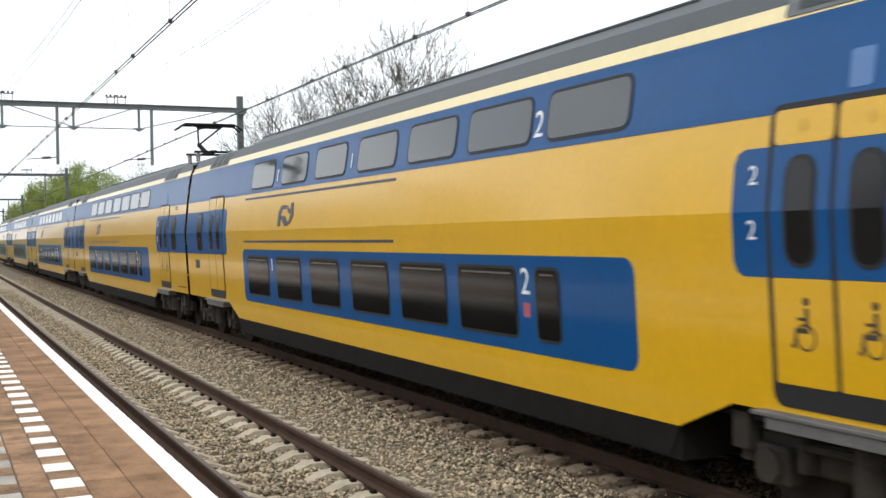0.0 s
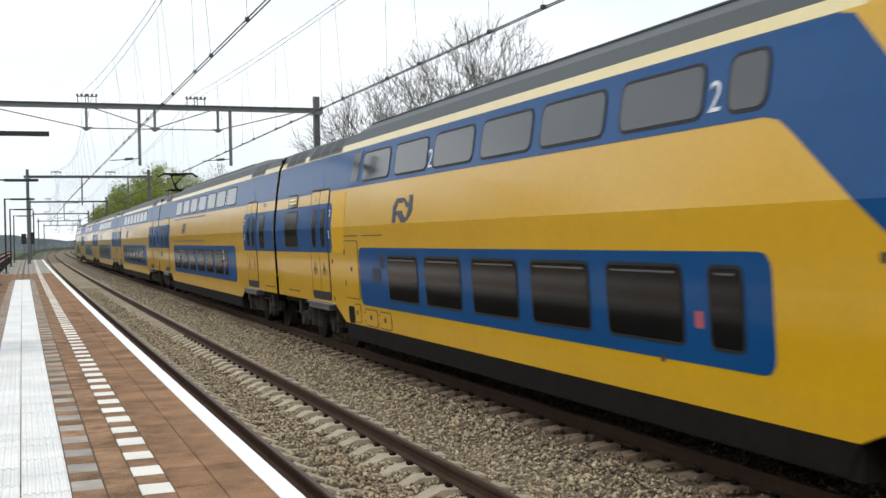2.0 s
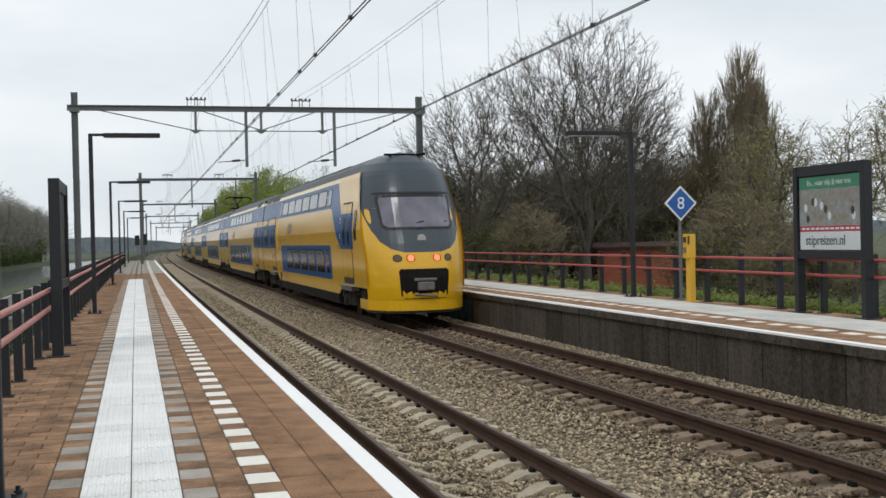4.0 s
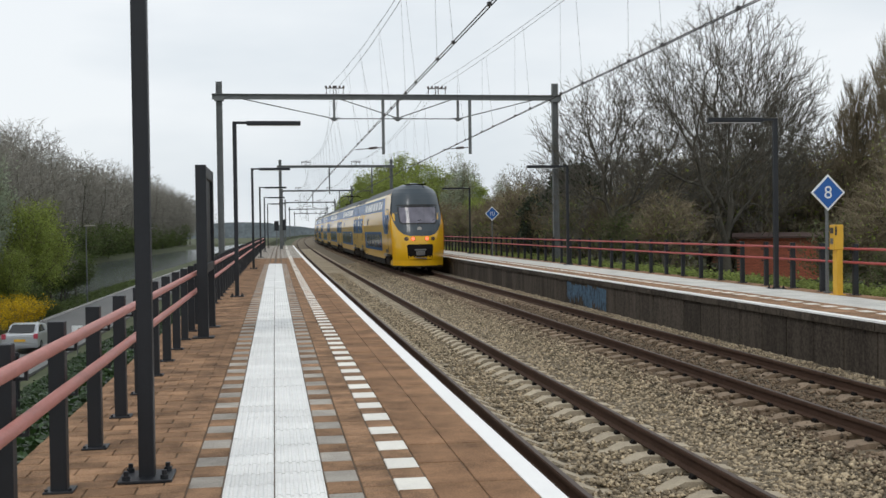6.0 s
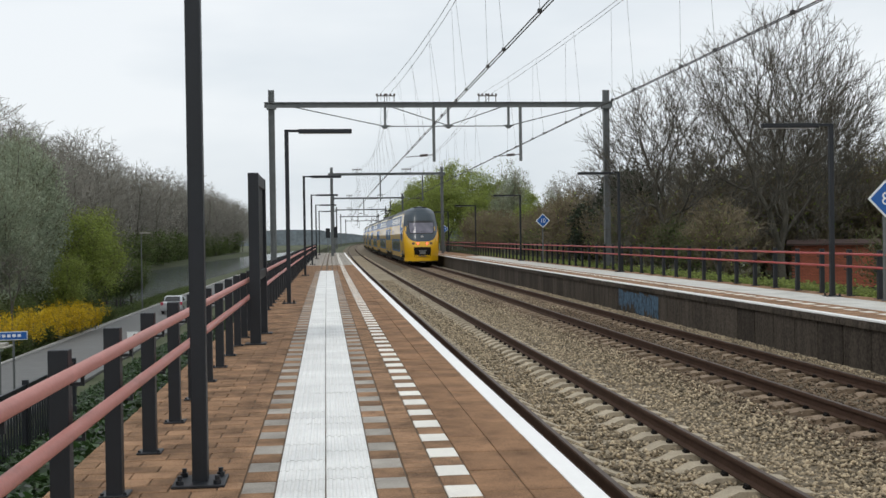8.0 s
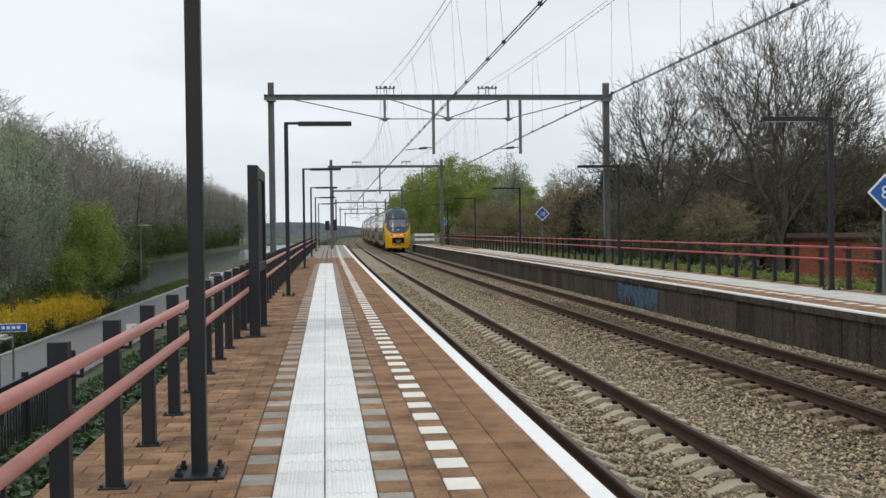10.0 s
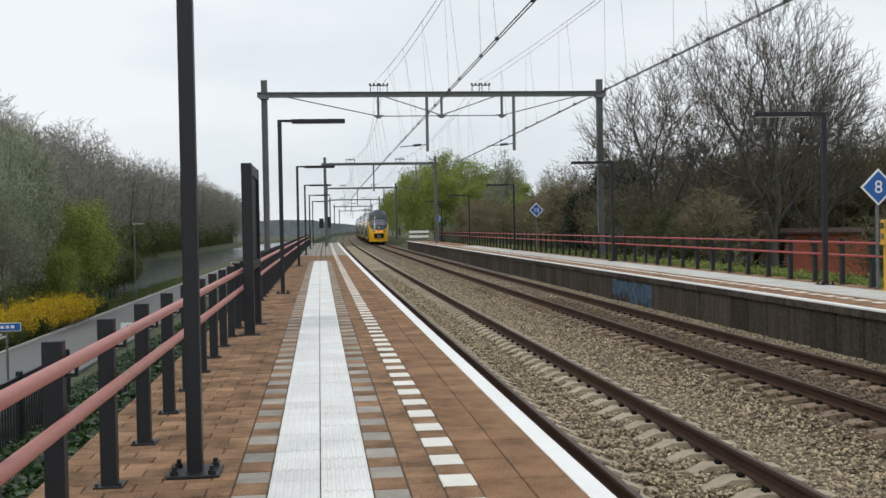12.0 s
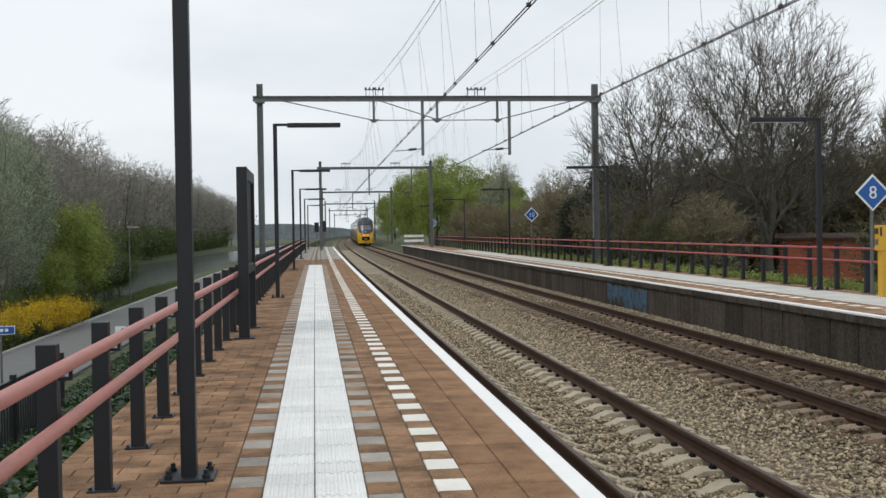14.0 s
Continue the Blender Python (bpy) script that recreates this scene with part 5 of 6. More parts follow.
def build_tree(label, targets, seed, trunk=2.0, tip=0.007, twigs=3, twig_len=0.5, twig=TWIG, leaves=0, leaf=None, leaf_size=0.1, leaf_spread=0.3, thin=0.008, name="tree", fork=0.42, up=0.5):
    rng = random.Random(seed)
    t = thing(name, label, "tree" if name == "tree" else "shrub", "trees along the line" if name == "tree" else "shrubs along the line")
    paths = branch_out(rng, (0, 0, 0), targets, tip, fork, trunk, thin)
    big = [p for n, p in paths if n >= 40]
    mid = [p for n, p in paths if 4 <= n < 40]
    fine = [p for n, p in paths if n < 4]
    ends = [p[-1][0] for n, p in paths if n == 1]
    for e in ends:
        out = Vector((e.x, e.y, 0)).normalized() * 0.5 if e.length else Vector((0, 0, 1))
        for _ in range(twigs):
            d = (out + Vector((rng.gauss(0, 0.55), rng.gauss(0, 0.55), rng.gauss(up, 0.45)))).normalized() * twig_len * rng.uniform(0.5, 1.2)
            fine.append([(e - d * 0.15, thin), (e + d * 0.5 + Vector((0, 0, 0.03)), thin * 0.85), (e + d, thin * 0.6)])
    V, F = tube_data(big, 7)
    raw("trunk", V, F, BARK, t, smooth=True)
    V, F = tube_data(mid, 4)
    tagged(raw("limb_set", V, F, BARK, t), kind="stuff")
    V, F = tube_data(fine, 3)
    tagged(raw("crown", V, F, twig, t), kind="stuff")
    if leaves:
        leaf_cloud("foliage", ends + [p[1][0] for n, p in paths if n < 8], leaves, leaf_size, leaf_spread, leaf, t, rng)
    return t


def place_tree(t, x, y, z, turn=0, scale=1.0):
    t.matrix_basis = pose(x, y, z, 0, 0, turn) @ Matrix.Diagonal((scale, scale, scale, 1))
    return t


def copies(t, places):
    """The first place takes the tree itself, the others copies with a size of their own."""
    for i, (x, y, z, turn, s) in enumerate(places):
        o = t if i == 0 else copy_thing(t, pose(x, y, z, 0, 0, turn))
        o.matrix_basis = pose(x, y, z, 0, 0, turn) @ Matrix.Diagonal((s, s, s, 1))


def beyond(places, z=-4.4, k=1.18):
    """Places on the low ground beyond the road, moved out from the platform with their size."""
    return [(x * k, y * k, z, turn, size * k * 1.03) for x, y, _, turn, size in places]


# right-hand side: tall bare trees, poplars, evergreen
R = random.Random
place_tree(build_tree("large bare tree with a broad fine-twigged crown", dome(R(1), 2100, 5.5, 5.5, 6.3, 0.45, -0.95), 21, 1.6, 0.0062, 3, 0.6, thin=0.0085, up=0.9, fork=0.30), 19.3, 46, -0.8, 30)
place_tree(build_tree("bare tree with spreading grey-brown branches", dome(R(2), 1300, 4.4, 4.4, 5.0, 0.45, -0.95), 22, 1.3, 0.0062, 3, 0.55, thin=0.0085, up=0.9, fork=0.30), 14.6, 48, -0.7, 100)
place_tree(build_tree("bare tree with spreading grey-brown branches", dome(R(3), 1000, 3.8, 4.4, 5.9, 0.45), 23, 1.8, 0.0065, 3, 0.6, thin=0.0085, up=0.9, fork=0.30), 23.4, 52, -0.9, 10)
pop = build_tree("slender bare poplar with upright branches", dome(R(4), 620, 1.2, 5.0, 6.2, 0.55, -0.9), 31, 1.2, 0.006, 4, 0.8, twig=SHRUBT, thin=0.010, up=2.6, fork=0.3)
copies(pop, [(29.6, 50, -0.9, 0, 1.12), (31.2, 51, -0.9, 120, 1.0), (28.4, 51.5, -0.9, 220, 0.92)])
young = build_tree("young tree with a few fresh green leaves", dome(R(5), 380, 2.2, 3.1, 4.4, 0.55), 41, 1.4, 0.007, 3, 0.5, twig=SHRUBT, leaves=1100, leaf=LEAFG, leaf_size=0.05, leaf_spread=0.2, thin=0.008)
copies(young, [(21.5, 34, -0.8, 0, 0.9), (24.5, 40, -0.8, 90, 0.95), (26, 33, -0.9, 140, 1.05), (24.5, 27, -0.9, 20, 1.1), (20.2, 28, -0.8, 200, 0.8)])
ever = build_tree("dense dark evergreen tree", dome(R(6), 330, 2.0, 2.9, 3.5, 0.5, -0.95), 51, 0.7, 0.007, 1, 0.4, twig=TWIGG, leaves=26000, leaf=LEAFD, leaf_size=0.10, leaf_spread=0.26)
copies(ever, [(16.0, 60, -0.7, 0, 1.0), (17.9, 63, -0.7, 100, 0.9), (14.9, 63, -0.7, 100, 0.7)])
shrub = build_tree("tangled bare brown shrub", dome(R(7), 330, 1.5, 1.6, 1.75, 0.5, -0.95), 61, 0.25, 0.006, 4, 0.5, twig=SHRUBT, leaves=700, leaf=LEAFG, leaf_size=0.045, leaf_spread=0.2, thin=0.009, name="shrub")
shrub2 = build_tree("tangled olive shrub with first leaves", dome(R(8), 260, 1.4, 1.5, 1.6, 0.5, -0.95), 62, 0.25, 0.006, 4, 0.45, twig=TWIGG, leaves=2600, leaf=LEAFB, leaf_size=0.055, leaf_spread=0.2, thin=0.009, name="shrub")
rs = random.Random(8)
pl, pl2 = [], []
for i in range(84):
    y = 23 + 105 * (i / 84) ** 1.25
    x = rs.uniform(14.6, 17.0) if i % 2 else rs.uniform(17, 25)
    near = 0.62 if y < 38 else 1.0
    if 20.5 < math.degrees(math.atan2(x, y)) < 29.0 and y < 48:
        continue
    (pl if rs.random() < 0.62 else pl2).append((x + bend(y), y, ground_height(min(x, 20), y) - 0.1, rs.uniform(0, 360), near * rs.uniform(0.8, 1.5)))
for i in range(20):
    y = rs.uniform(51, 62)
    pl.append((y * math.tan(radians(19.5 + 0.6 * i)), y, -1.0, rs.uniform(0, 360), rs.uniform(1.5, 2.1)))
copies(shrub, pl)
copies(shrub2, pl2)
green = build_tree("tree in fresh yellow-green spring leaf", dome(R(9), 420, 4.0, 5.6, 6.6, 0.5, -0.95), 71, 1.2, 0.010, 2, 0.7, twig=TWIGG, leaves=20000, leaf=LEAFG, leaf_size=0.11, leaf_spread=0.42, thin=0.014)
copies(green, [(17.6, 128, -0.9, 0, 0.70), (14.4, 138, -0.9, 70, 0.86), (20.5, 150, -0.9, 130, 1.02), (13.8, 160, -0.9, 200, 0.92), (17, 168, -0.9, 260, 1.22), (14, 184, -0.9, 310, 0.88), (15.5, 200, -0.9, 20, 1.15), (14.4, 222, -0.9, 80, 0.9), (23.5, 138, -0.9, 150, 0.78), (20.5, 116, -0.9, 40, 0.52), (25, 112, -0.9, 90, 0.58), (14.5, 250, -0.9, 10, 0.95)])
soft = build_tree("slender tree with sparse grey-green leaves", dome(R(19), 300, 2.0, 5.4, 6.2, 0.55, -0.95), 72, 1.2, 0.010, 3, 0.8, twig=SHRUBT, leaves=6500, leaf=LEAFW, leaf_size=0.09, leaf_spread=0.4, thin=0.014, up=1.2)
copies(soft, [(21.0, 130, -0.9, 0, 1.0), (24.0, 142, -0.9, 80, 0.95), (27, 134, -0.9, 160, 0.8), (18.6, 122, -0.9, 220, 0.72), (29.5, 125, -0.9, 20, 0.7)])
bare = build_tree("bare brown haze-paled tree in the far row or added out of view", dome(R(10), 620, 5.4, 9.8, 11.4, 0.5, -0.95), 81, 2.0, 0.012, 3, 1.1, twig=TWIGF, thin=0.024)
pl = [(19, 88, -0.9, 0, 0.38), (22, 95, -0.9, 50, 0.37), (25, 80, -0.9, 110, 0.40), (31.5, 74, -0.9, 200, 0.42), (33.5, 66, -0.9, 20, 0.42), (21, 68, -0.9, 70, 0.36), (20.5, 62, -0.9, 140, 0.34), (37, 66, -0.9, 250, 0.42)]
for i in range(54):
    y = 98 + 330 * (i / 54) ** 1.15
    pl.append((-43 - (i % 3) * 4 - rs.uniform(0, 3), y * 1.15, -4.2, rs.uniform(0, 360), rs.uniform(1.0, 1.28)))
for i in range(14):
    pl.append((-39 - rs.uniform(0, 6), 340 + 16 * i, -4.2, rs.uniform(0, 360), rs.uniform(1.0, 1.2)))
# unseen bare trees, added to keep bright sky out of the train's reflections
for i in range(14):
    pl.append((-31 - rs.uniform(0, 12), -48 + 8 * i, -4.2, rs.uniform(0, 360), rs.uniform(0.7, 0.95)))
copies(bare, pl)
willow = build_tree("grey-green willow coming into leaf, some added out of view", dome(R(11), 520, 3.4, 6.0, 6.6, 0.5, -0.95), 91, 1.0, 0.010, 2, 0.8, twig=TWIGG, leaves=32000, leaf=LEAFW, leaf_size=0.075, leaf_spread=0.42, thin=0.012, up=1.2)
# the last six willows are unseen, added to darken reflections in the train's side
copies(willow, beyond([(-19.8, 72, -3.0, 0, 0.98), (-22.5, 80, -3.0, 80, 0.98), (-25.5, 90, -3.0, 160, 1.0), (-18.8, 63, -3.0, 230, 0.92), (-23, 66, -3.0, 300, 0.95), (-27, 76, -3.0, 40, 1.0), (-17.6, 58, -3.1, 20, 0.72), (-21.4, 76, -3.1, 190, 0.85), (-24.5, 84, -3.1, 10, 1.02), (-24, 40, -3, 50, 0.9), (-26, 28, -3, 150, 0.95), (-24, 16, -3, 250, 0.9), (-27, 4, -3, 350, 0.95), (-25, -8, -3, 70, 0.9), (-27, -22, -3, 170, 0.95)]))
birch = build_tree("small bright green tree beside the road", dome(R(12), 260, 1.9, 3.2, 3.9, 0.5, -0.95), 95, 0.8, 0.008, 2, 0.5, twig=TWIGG, leaves=15000, leaf=LEAFG, leaf_size=0.065, leaf_spread=0.34)
copies(birch, beyond([(-16.9, 76, -3.0, 0, 1.0), (-17.5, 84, -3.0, 90, 1.05), (-15.6, 66, -3.0, 200, 0.6)]))
place_tree(build_tree("thin bare young street tree", dome(R(13), 90, 1.2, 1.9, 4.3, 0.6), 96, 2.2, 0.007, 3, 0.4), -17.3, 61, -4.35)
rust = build_tree("reddish brown bare tree beside the canal, crown paled for haze", dome(R(14), 460, 3.2, 6.0, 6.6, 0.5, -0.95), 98, 0.8, 0.009, 3, 1.0, twig=TWIGF, thin=0.013)
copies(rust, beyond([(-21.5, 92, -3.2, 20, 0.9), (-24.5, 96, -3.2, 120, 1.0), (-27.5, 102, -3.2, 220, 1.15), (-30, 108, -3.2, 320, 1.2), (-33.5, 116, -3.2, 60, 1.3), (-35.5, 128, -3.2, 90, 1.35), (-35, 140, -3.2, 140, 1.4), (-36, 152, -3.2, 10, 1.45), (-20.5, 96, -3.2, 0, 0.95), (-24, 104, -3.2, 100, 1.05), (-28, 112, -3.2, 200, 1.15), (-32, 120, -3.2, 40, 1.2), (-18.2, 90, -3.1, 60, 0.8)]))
lshrub = build_tree("dark green waterside shrub", dome(R(15), 180, 1.3, 1.3, 1.4, 0.5, -0.95), 97, 0.2, 0.006, 2, 0.4, twig=TWIGG, leaves=5200, leaf=LEAFB, leaf_size=0.075, leaf_spread=0.24, name="shrub")
pl = []
for i in range(36):
    y = 40 + 42 * (i / 36)
    pl.append((-15.6 - rs.uniform(0, 2.0) + bend(y), y, -3.5, rs.uniform(0, 360), rs.uniform(0.5, 0.95)))
for i in range(28):
    y = 45 + 70 * (i / 28)
    pl.append((-20 - rs.uniform(0, 10), y, -3.2, rs.uniform(0, 360), rs.uniform(0.9, 1.6)))
for i in range(4):
    pl.append((-6.6 - rs.uniform(0, 1.2) + bend(90 + 8 * i), 94 + 8 * i, -3.2, rs.uniform(0, 360), rs.uniform(0.6, 0.9)))
for i in range(26):
    pl.append((-18.5 - rs.uniform(0, 15), 82 + rs.uniform(0, 34), -3.4, rs.uniform(0, 360), rs.uniform(0.9, 1.5)))
for i in range(46):
    y = 98 + 300 * (i / 46) ** 1.2
    pl.append((-34.8 - rs.uniform(0, 3.0), y, -3.3, rs.uniform(0, 360), rs.uniform(1.8, 3.0)))
for i in range(30):
    pl.append((-13.75 - rs.uniform(0, 0.3) + bend(42 + 1.0 * i), 42 + 1.0 * i, -3.4, rs.uniform(0, 360), rs.uniform(0.34, 0.46)))
copies(lshrub, beyond(pl))


def build_forsythia(x, y, z, seed, w):
    rng = random.Random(seed)
    t = thing("forsythia_bush", "forsythia bush in full yellow blossom", "bush", "forsythia bushes", at=pose(x, y, z))
    paths = []
    pts = []
    for i in range(120):
        a, s = rng.uniform(0, 6.28), rng.uniform(0.2, 1.0)
        p0 = Vector((rng.uniform(-w, w), rng.uniform(-0.8, 0.8), 0))
        p1 = p0 + Vector((math.cos(a) * 0.35 * s, math.sin(a) * 0.35 * s, rng.uniform(0.5, 1.0)))
        p2 = p1 + Vector((math.cos(a) * 0.6 * s, math.sin(a) * 0.6 * s, rng.uniform(0.2, 0.9)))
        paths.append([(p0, 0.012), (p1, 0.009), (p2, 0.006)])
        pts += [p1, p2, (p1 + p2) / 2, p0 * 0.4 + p1 * 0.6]
    V, F = tube_data(paths, 3)
    tagged(raw("branch_set", V, F, TWIGG, t), kind="stuff")
    leaf_cloud("blossom", pts, 6500, 0.055, 0.14, FORSY, t, rng)


build_forsythia(-17.8, 61.9, -4.0, 1, 1.5)
build_forsythia(-17.3, 65.5, -4.0, 2, 1.5)
build_forsythia(-16.9, 69.0, -4.0, 3, 1.5)
build_forsythia(-18.1, 58.4, -4.0, 4, 1.5)
build_forsythia(-16.9, 72.6, -4.0, 5, 1.5)


def build_cover(name, label, x0, x1, y0, y1, count, size, material, seed, lift, zfun):
    """Low leafy ground cover as one stretch of stuff."""
    r = np.random.default_rng(seed)
    px = r.uniform(x0, x1, count)
    py = y0 + (y1 - y0) * r.uniform(0, 1, count) ** 1.4
    pts = [(px[i] + bend(py[i]), py[i], zfun(px[i], py[i]) + abs(r.normal(0, lift))) for i in range(count)]
    rng = random.Random(seed)
    ob = leaf_cloud(name, pts, count, size, 0.03, material, None, rng, 0.45)
    tagged(ob, label, "ground cover", kind="stuff")


build_cover("ivy", "dense ivy covering the embankment behind the railing", -8.0, -1.62, 2.0, 46, 170000, 0.05, IVY, 11, 0.07, ground_height)
build_cover("grass_tufts", "rough green grass behind the opposite railing", 12.15, 15.0, 8, 110, 42000, 0.075, LEAFB, 12, 0.10, ground_height)
build_cover("low_grass", "pale green low grass along the opposite railing", 12.1, 13.1, 8, 110, 34000, 0.05, GRASSL, 13, 0.09, lambda x, y: RIGHT_Z - 0.05)
build_cover("verge_grass", "green verge grass beside the road", -18.6, -15.7, 25, 140, 26000, 0.10, LEAFB, 14, 0.12, ground_height)

# ---- platform furniture ----
def build_billboard(m, printed):
    b = thing("billboard", "anthracite framed advertising board on two posts" if printed else "anthracite framed board on two posts, seen edge on", "billboard", "platform billboards", at=m)
    for y in (-0.95, 0.95):
        part("post", boxes((-0.08, 0.08, y - 0.06, y + 0.06, 0.012, 2.62), bevel=0.006), DARKST, b)
        part("base_plate", boxes((-0.16, 0.16, y - 0.15, y + 0.15, 0.0, 0.02), bevel=0.004), DARKST, b)
    part("frame", boxes((-0.07, 0.07, -0.89, 0.89, 2.44, 2.62), (-0.07, 0.07, -0.89, 0.89, 0.98, 1.12), (-0.03, 0.03, -0.89, 0.89, 1.12, 2.44), bevel=0.006), DARKST, b)
    if printed:
        f = -1
        x = f * 0.034
        poster = part("poster", boxes((x - 0.004, x + 0.002, -0.86, 0.86, 1.14, 2.42)), POSTW, b, "travel poster with green head, fields and white foot")
        part("poster_head", boxes((x - 0.008, x - 0.0045, -0.86, 0.86, 2.20, 2.42)), POSTG, poster)
        part("poster_picture", boxes((x - 0.008, x - 0.0045, -0.86, 0.86, 1.56, 2.196)), POSTF, poster)
        part("poster_stripe", boxes((x - 0.010, x - 0.0085, -0.86, 0.86, 1.46, 1.555)), POSTR, poster)
        rg = random.Random(5)
        for k in range(9):
            u, z = rg.uniform(-0.7, 0.75), rg.uniform(1.64, 2.0)
            bm = bmesh.new()
            prism(bm, [(u + 0.05 * math.cos(a * 0.785), z + 0.075 * math.sin(a * 0.785)) for a in range(8)], "yz", x - 0.0105, x - 0.0085)
            part("poster_shape", bm, DARKM if k % 2 else POSTW, poster)
        R = pose(0, 0, 0, 0, 0, -90) @ pose(0, 0, 0, 90, 0, 0)
        text("poster_words", "En... waar stip jij naar toe", 0.13, POSTW, Matrix.Translation((x - 0.010, 0.0, 2.31)) @ R, poster, 0.001, 0.95)
        text("poster_words", "stipreizen.nl", 0.25, LOGOB, Matrix.Translation((x - 0.010, 0.12, 1.30)) @ R, poster, 0.001, 0.95)
        for k in range(12):
            part("poster_bar", boxes((x - 0.0125, x - 0.0105, 0.80 - 0.14 * k - 0.1, 0.80 - 0.14 * k, 1.49, 1.525)), POSTW, poster)
    return b


build_billboard(on_line(-1.08, 17.9), False)
build_billboard(on_line(11.62, 16.45, RIGHT_Z), True)


def build_number_sign(m, digits, h):
    s = thing("number_sign", "blue diamond sign with white number on a grey post", "sign", "platform number signs", at=m)
    bm = rod(bmesh.new(), (0, 0, 0), (0, 0, h - 0.2), 0.036, 12)
    rod(bm, (0, 0, 0), (0, 0, 0.03), 0.08, 12)
    part("post", bm, GALV, s)
    a = 0.39
    plate = part("plate", prism(bmesh.new(), [(-a, h), (0, h - a), (a, h), (0, h + a)], "xz", -0.062, -0.042), SIGNW, s, "white-edged diamond plate")
    b = a - 0.055
    part("blue_field", prism(bmesh.new(), [(-b, h), (0, h - b), (b, h), (0, h + b)], "xz", -0.0665, -0.0625), SIGNB, plate)
    text("number", digits, 0.38 if len(digits) < 2 else 0.31, SIGNW, pose(0, -0.070, h - 0.01, 90, 0, 0), plate, 0.002)
    return s


build_number_sign(on_line(11.72, 22.1, RIGHT_Z), "8", 2.15)
build_number_sign(on_line(11.6, 58.4, RIGHT_Z), "10", 2.28)
build_number_sign(on_line(11.6, 110, RIGHT_Z), "12", 2.28)


def build_yellow_cabinet(m):
    c = thing("yellow_cabinet", "slim yellow painted steel check-in post", "check-in post", at=m)
    part("column", boxes((-0.06, 0.08, -0.09, 0.09, 0.014, 0.98), bevel=0.012), YBOX, c)
    part("foot_plate", boxes((-0.11, 0.12, -0.13, 0.13, 0.0, 0.02), bevel=0.004), YBOX, c)
    head = part("head", boxes((-0.12, 0.09, -0.10, 0.10, 0.94, 1.46), bevel=0.012), YBOX, c)
    part("screen", boxes((-0.126, -0.121, -0.07, 0.07, 1.28, 1.40)), DARKM, head)
    part("reader", boxes((-0.126, -0.121, -0.06, 0.06, 1.06, 1.18)), STEPM, head)
    part("front_screen", boxes((-0.105, -0.06, -0.106, -0.101, 1.24, 1.42)), DARKM, head)


build_yellow_cabinet(on_line(11.55, 21.35, RIGHT_Z))

# ---- low things beside the road ----
def build_street_lamp(x, y, h):
    s = thing("street_lamp", "slim dark street lamp with a flat head beside the road", "street lamp", "street lamps", at=pose(x, y, -4.35))
    part("pole", rod(bmesh.new(), (0, 0, 0), (0, 0, h), 0.06, 8, 0.04), GALV, s)
    part("lamp_head", boxes((-0.1, 0.75, -0.12, 0.12, h - 0.02, h + 0.09), bevel=0.02), CONCL, s)


build_street_lamp(-16.2, 94, 6.6)
build_street_lamp(-17.5, 147, 6.6)

fence = thing("bar_fence", "black steel bar fence below the embankment", "fence")
for i in range(64):
    y = 11.5 + 0.15 * i
    part("bar", boxes((-4.96, -4.93, y - 0.012, y + 0.012, -2.0, -0.66)), DARKST, fence)
part("top_rail", boxes((-4.97, -4.92, 11.4, 21.2, -0.71, -0.65)), DARKST, fence)
part("bottom_rail", boxes((-4.97, -4.92, 11.4, 21.2, -1.95, -1.89)), DARKST, fence)
for y in (11.4, 14.7, 18.0, 21.2):
    part("post", boxes((-4.99, -4.90, y - 0.04, y + 0.04, -3.0, -0.58)), DARKST, fence)

sign = thing("road_sign", "blue road sign with white border and illegible writing", "road sign", at=pose(-9.95, 35.0, -4.35, 0, 0, 8))
part("post", rod(bmesh.new(), (0, 0, 0), (0, 0, 3.2), 0.035, 8), GALV, sign)
pl = part("plate", boxes((-0.75, 0.42, -0.06, -0.04, 2.96, 3.22)), SIGNW, sign)
part("blue_field", boxes((-0.73, 0.40, -0.066, -0.061, 2.98, 3.20)), SIGNB, pl)
for k in range(6):
    part("writing_bar", boxes((-0.62 + 0.15 * k, -0.52 + 0.15 * k, -0.071, -0.067, 3.05, 3.14)), SIGNW, pl)

low_lamp = thing("path_lamp", "low grey path lamp with a flat cap beside the road", "lamp", at=pose(-9.85, 33.2, -4.3))
part("post", rod(bmesh.new(), (0, 0, 0), (0, 0, 2.75), 0.045, 10), GALV, low_lamp)
part("cap", boxes((-0.32, 0.32, -0.32, 0.32, 2.84, 2.90), (-0.22, 0.22, -0.22, 0.22, 2.90, 2.98), bevel=0.015), CONCL, low_lamp)
part("globe", rod(bmesh.new(), (0, 0, 2.74), (0, 0, 2.84), 0.10, 14, 0.16), SIGNW, low_lamp, "white lamp glass, unlit")

small = thing("marker_board", "small white marker board on a post beside the road", "marker board", at=pose(-9.8, 54, -4.35))
part("post", rod(bmesh.new(), (0, 0, 0), (0, 0, 1.1), 0.03, 8), GALV, small)
part("board", boxes((-0.25, 0.25, -0.02, 0.02, 1.05, 1.6), bevel=0.004), SIGNW, small)
part("stroke", prism(bmesh.new(), [(-0.12, 1.15), (-0.06, 1.15), (0.13, 1.5), (0.07, 1.5)], "xz", -0.025, -0.021), DARKM, small)


